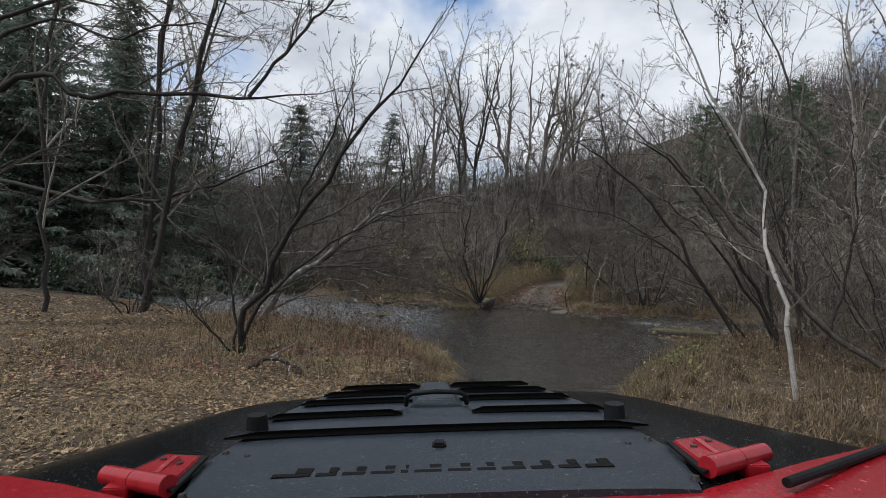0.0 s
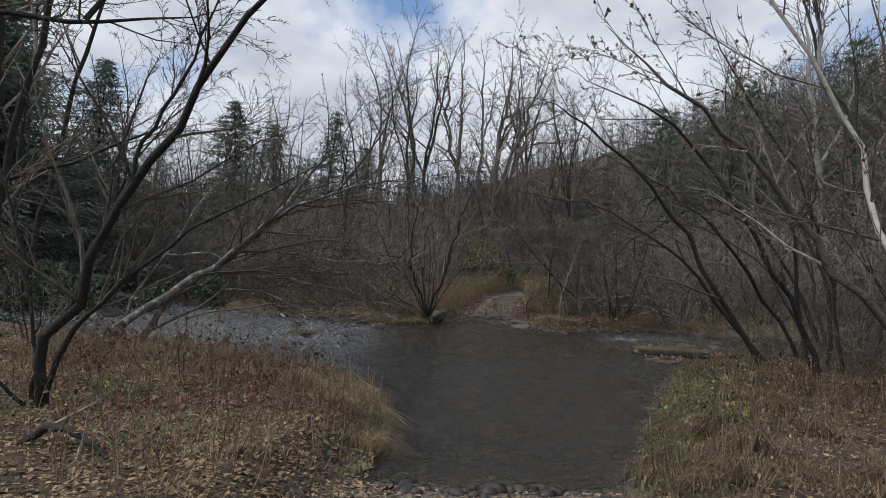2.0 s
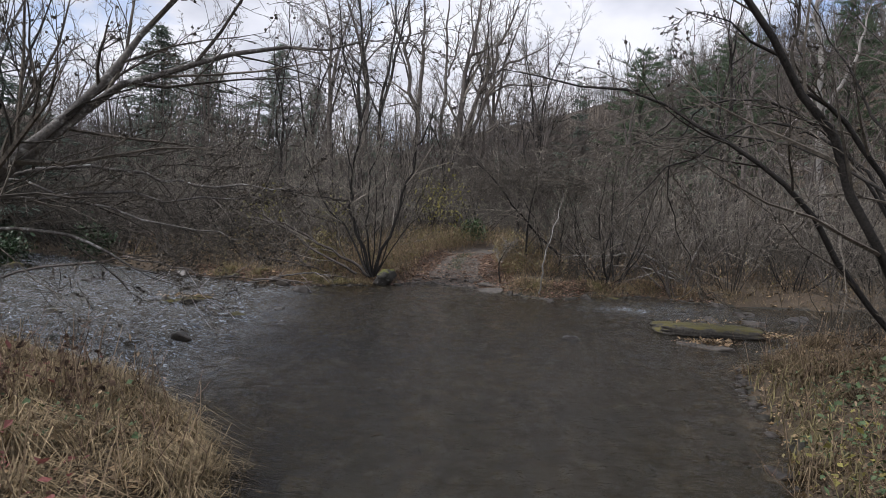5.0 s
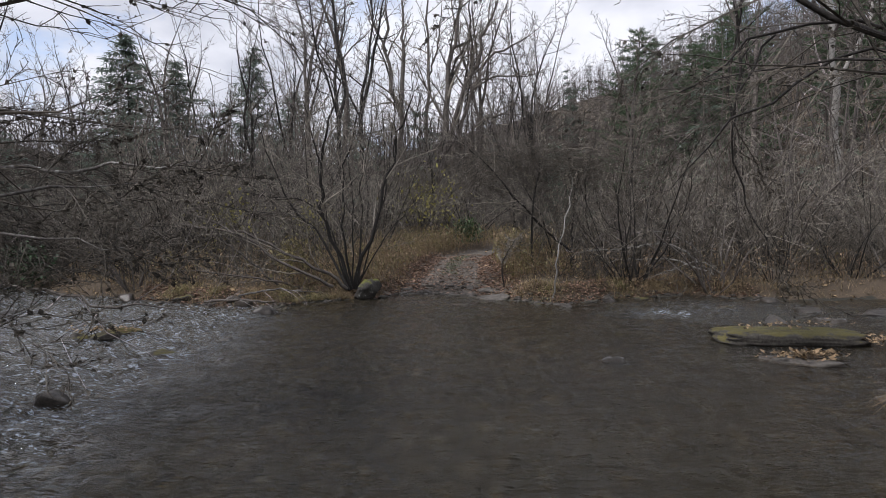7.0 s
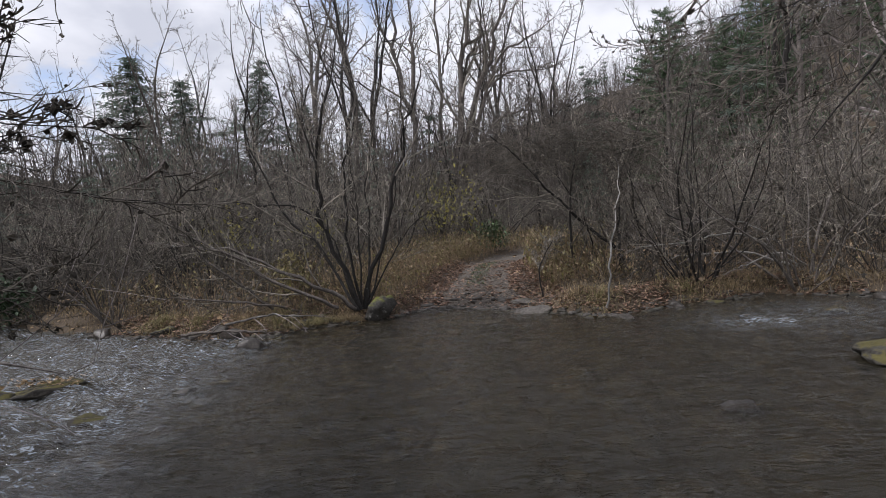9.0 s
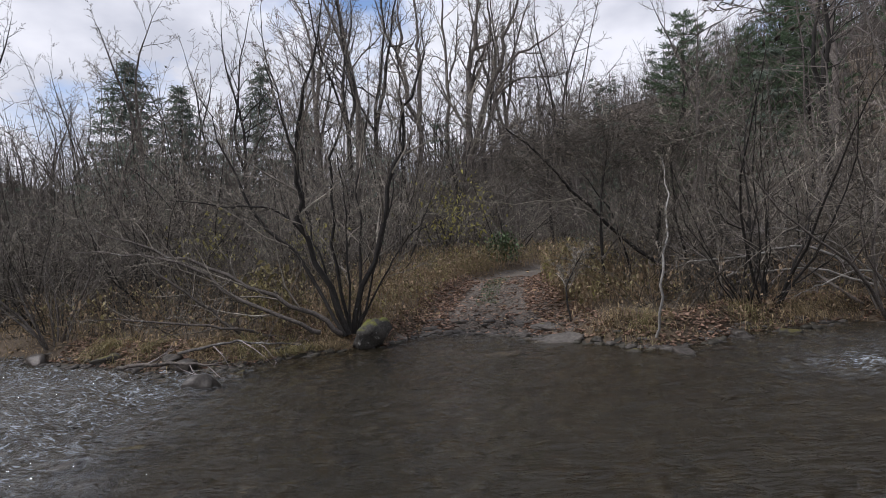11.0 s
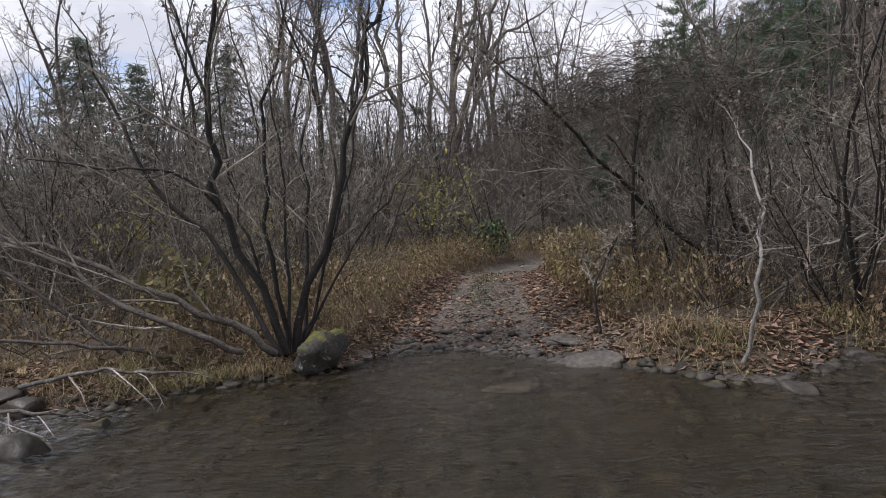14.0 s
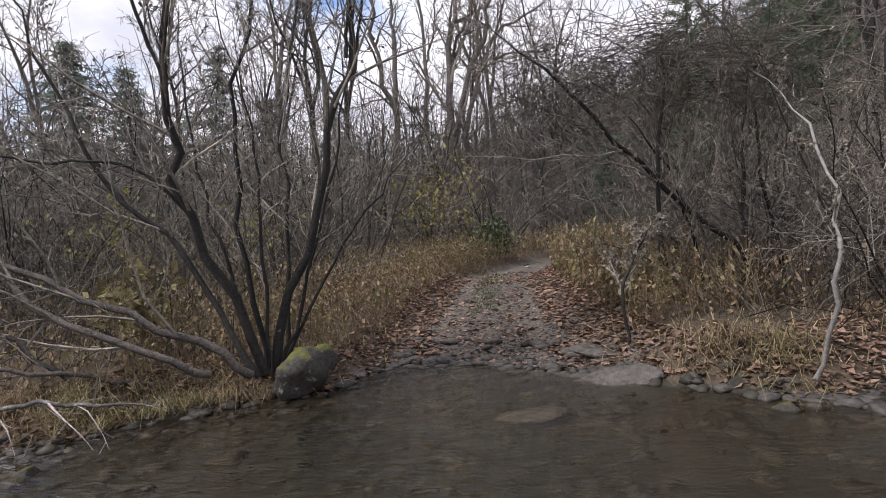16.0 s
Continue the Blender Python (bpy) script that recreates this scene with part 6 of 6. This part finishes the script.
        for m in (bm, lip):
            bmesh.ops.solidify(m, geom=m.faces[:], thickness=0.0015)
            bmesh.ops.recalc_face_normals(m, faces=m.faces)
        one = add("louver", bm, SLOT_SHADE_AND_LETTERS, plate)
        add("lip", lip, plastic, one, smooth=False)

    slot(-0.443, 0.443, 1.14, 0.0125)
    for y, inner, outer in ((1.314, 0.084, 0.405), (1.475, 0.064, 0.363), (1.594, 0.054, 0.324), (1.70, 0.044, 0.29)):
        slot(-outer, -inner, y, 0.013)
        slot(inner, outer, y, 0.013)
    rib = bmesh.new()
    ends = [rib.verts.new((x, y, top(y) + h)) for x, y, h in ((-0.07, 1.40, 0.006), (-0.05, 1.74, 0.006), (0.05, 1.74, 0.006), (0.07, 1.40, 0.006), (-0.045, 1.42, 0.026), (-0.034, 1.74, 0.02), (0.034, 1.74, 0.02), (0.045, 1.42, 0.026))]
    for q in ((4, 7, 6, 5), (0, 4, 5, 1), (7, 3, 2, 6), (0, 3, 7, 4), (5, 6, 2, 1)):
        rib.faces.new([ends[k] for k in q])
    add("centre_rib", rib, plastic, plate, bevel=0.004)
    loop = Tubes()
    pts = [(-0.078, 1.41, 0.0), (-0.076, 1.40, 0.022), (-0.06, 1.395, 0.032), (0.0, 1.393, 0.036), (0.06, 1.395, 0.032), (0.076, 1.40, 0.022), (0.078, 1.41, 0.0)]
    loop.tube([inv @ Vector((x, y, top(y) + 0.012 + z)) for x, y, z in pts], [0.0065] * 7, 8)
    part("tie_down_loop", loop.mesh("tie_down_loop", rubber), rubber, thing, "black tie-down loop")
    for s in (-1, 1):
        add("windscreen_stop", rod((s * 0.403, 1.234, top(1.234) - 0.01), (s * 0.403, 1.234, top(1.234) + 0.036), 0.0255, 24, 0.021), rubber, label="black rubber stop")
        leaf = bmesh.new()
        shape = [(0.427, 0.992), (0.497, 1.012), (0.512, 0.905), (0.412, 0.838)]
        low = [leaf.verts.new((s * x, y, top(y) + 0.004)) for x, y in shape]
        high = [leaf.verts.new((s * x, y, top(y) + 0.015)) for x, y in shape]
        n = len(shape)
        leaf.faces.new(high)
        leaf.faces.new(low[::-1])
        for k in range(n):
            leaf.faces.new((low[k], low[(k + 1) % n], high[(k + 1) % n], high[k]))
        bmesh.ops.recalc_face_normals(leaf, faces=leaf.faces)
        hinge = add("hinge", leaf, red, label="red bonnet hinge", bevel=0.0025)
        add("knuckle", rod((s * 0.412, 0.836, top(0.836) + 0.013), (s * 0.478, 0.870, top(0.870) + 0.013), 0.0165, 28), red, hinge)
        add("knuckle", rod((s * 0.481, 0.872, top(0.872) + 0.013), (s * 0.542, 0.903, top(0.903) + 0.013), 0.0155, 28), red, hinge)
        add("foot", box(min(s * 0.484, s * 0.524), max(s * 0.484, s * 0.524), 0.855, 0.892, top(0.87) - 0.03, top(0.87) + 0.008), red, hinge, bevel=0.002)
        add("spine", box(min(s * 0.455, s * 0.470), max(s * 0.455, s * 0.470), 0.88, 0.975, top(0.93) + 0.009, top(0.93) + 0.018), red, hinge, bevel=0.003)
        for bx, by in ((0.444, 0.945), (0.486, 0.975)):
            add("bolt", rod((s * bx, by, top(by) + 0.012), (s * bx, by, top(by) + 0.0175), 0.006, 6), steel, hinge)
        gasket = bmesh.new()
        low = [gasket.verts.new((s * (0.462 + (x - 0.462) * 1.25), 0.93 + (y - 0.93) * 1.14, top(y) + 0.006)) for x, y in shape]
        gasket.faces.new(low if s < 0 else low[::-1])
        out = bmesh.ops.extrude_face_region(gasket, geom=gasket.faces[:])
        for v in [g for g in out["geom"] if isinstance(g, bmesh.types.BMVert)]:
            v.co.z += 0.005
        add("hinge_gasket", gasket, rubber)
        for bx, by in ((0.405, 1.05), (0.41, 1.2), (0.395, 1.38), (0.365, 1.53), (0.33, 1.66), (0.385, 0.82), (0.20, 0.80), (0.355, 1.02)):
            add("bolt", rod((s * bx, by, top(by)), (s * bx, by, top(by) + 0.0062), 0.0075, 12, 0.005), steel, plate)
        fender = bmesh.new()
        prof = ((0.60, -0.20), (0.80, -0.26), (0.93, -0.32), (0.95, -0.42))
        rows = [[fender.verts.new((s * (x if x > 0.7 else hood_w(y) - 0.05), y, top(1.2) + z)) for x, z in prof] for y in (0.75, 1.0, 1.3, 1.6, 1.8)]
        for a, b in zip(rows, rows[1:]):
            for k in range(3):
                fender.faces.new((a[k], a[k + 1], b[k + 1], b[k]))
        bmesh.ops.solidify(fender, geom=fender.faces[:], thickness=0.02)
        bmesh.ops.recalc_face_normals(fender, faces=fender.faces)
        add("wing", fender, red, label="red front wing")
    add("washer_nozzle", box(-0.013, 0.013, 1.018, 1.045, top(1.03), top(1.03) + 0.016), rubber, bevel=0.004)
    # unreadable maker's lettering: plain raised bars
    x = 0.29
    for k, wide in enumerate((0.046, 0.036, 0.038, 0.040, 0.032, 0.040, 0.046, 0.014, 0.040, 0.038, 0.034, 0.062)):
        x -= wide + 0.008
        add("lettering_bar", box(x, x + wide, 0.878, 0.892, top(0.885) + 0.004, top(0.885) + 0.0075), SLOT_SHADE_AND_LETTERS, plate, bevel=0.001)
        add("lettering_bar", box(x + wide * 0.55, x + wide, 0.896, 0.918, top(0.907) + 0.004, top(0.907) + 0.0075), SLOT_SHADE_AND_LETTERS, plate, bevel=0.001)
    add("wiper_arm", rod((0.49, 0.765, top(0.765) + 0.010), (0.80, 0.94, top(0.94) + 0.008), 0.0075, 10), rubber, label="black wiper arm")
    cowl = bmesh.new()
    rim = [-1.02, -0.9, -0.8, -0.7, -0.6, -0.5, -0.43, -0.37, 0.37, 0.43, 0.5, 0.6, 0.7, 0.8, 0.9, 1.02]
    back = [(-1.02, 0.60)] + [(x, 0.792 + 0.42 * max(0.0, abs(x) - 0.37)) for x in rim] + [(1.02, 0.60)]
    hi = [cowl.verts.new((x, y, top(y) - 0.006 + (0.013 if x < 0 else 0.007) * min(1.0, max(0.0, (abs(x) - 0.42) / 0.16)))) for x, y in back]
    cowl.faces.new(hi)
    lowered = bmesh.ops.extrude_face_region(cowl, geom=cowl.faces[:])
    for v in [g for g in lowered["geom"] if isinstance(g, bmesh.types.BMVert)]:
        v.co.z -= 0.25
    bmesh.ops.recalc_face_normals(cowl, faces=cowl.faces)
    add("scuttle", cowl, red, label="glossy red scuttle below the windscreen", bevel=0.004)
    add("grille", box(-0.6, 0.6, 1.66, 1.74, top(1.7) - 0.50, top(1.7) - 0.12), red, bevel=0.03)
    add("bumper", box(-0.75, 0.75, 1.86, 2.0, top(1.7) - 0.66, top(1.7) - 0.50), plastic, bevel=0.03)
    add("chassis", box(-0.45, 0.45, 0.2, 1.7, top(1.2) - 0.72, top(1.2) - 0.5), plastic, bevel=0.03)
    ground = float(land(foot.x, foot.y))
    for s in (-1, 1):
        hub = inv.inverted() @ Vector((s * 0.72, 0.05, 0.42))
        wheel = add("wheel", rod(hub - Vector((0.05, 0, 0)), hub + Vector((0.05, 0, 0)), 0.10, 18), steel)
        add("tyre", rod(hub - Vector((0.13, 0, 0)), hub + Vector((0.13, 0, 0)), 0.425, 40), rubber, wheel, bevel=0.02)
        add("rim", rod(hub - Vector((0.135, 0, 0)), hub + Vector((0.135, 0, 0)), 0.22, 24), steel, wheel, bevel=0.01)


# near-black of the lettering bars; on the louvres it paints the openings' shade
SLOT_SHADE_AND_LETTERS = surface("slot_shade_and_letters_black", (0.002, 0.002, 0.002), (0.006, 0.005, 0.005), 4, 0.6, 40, 0.0, spec=0.1, vary=0)
build_vehicle()
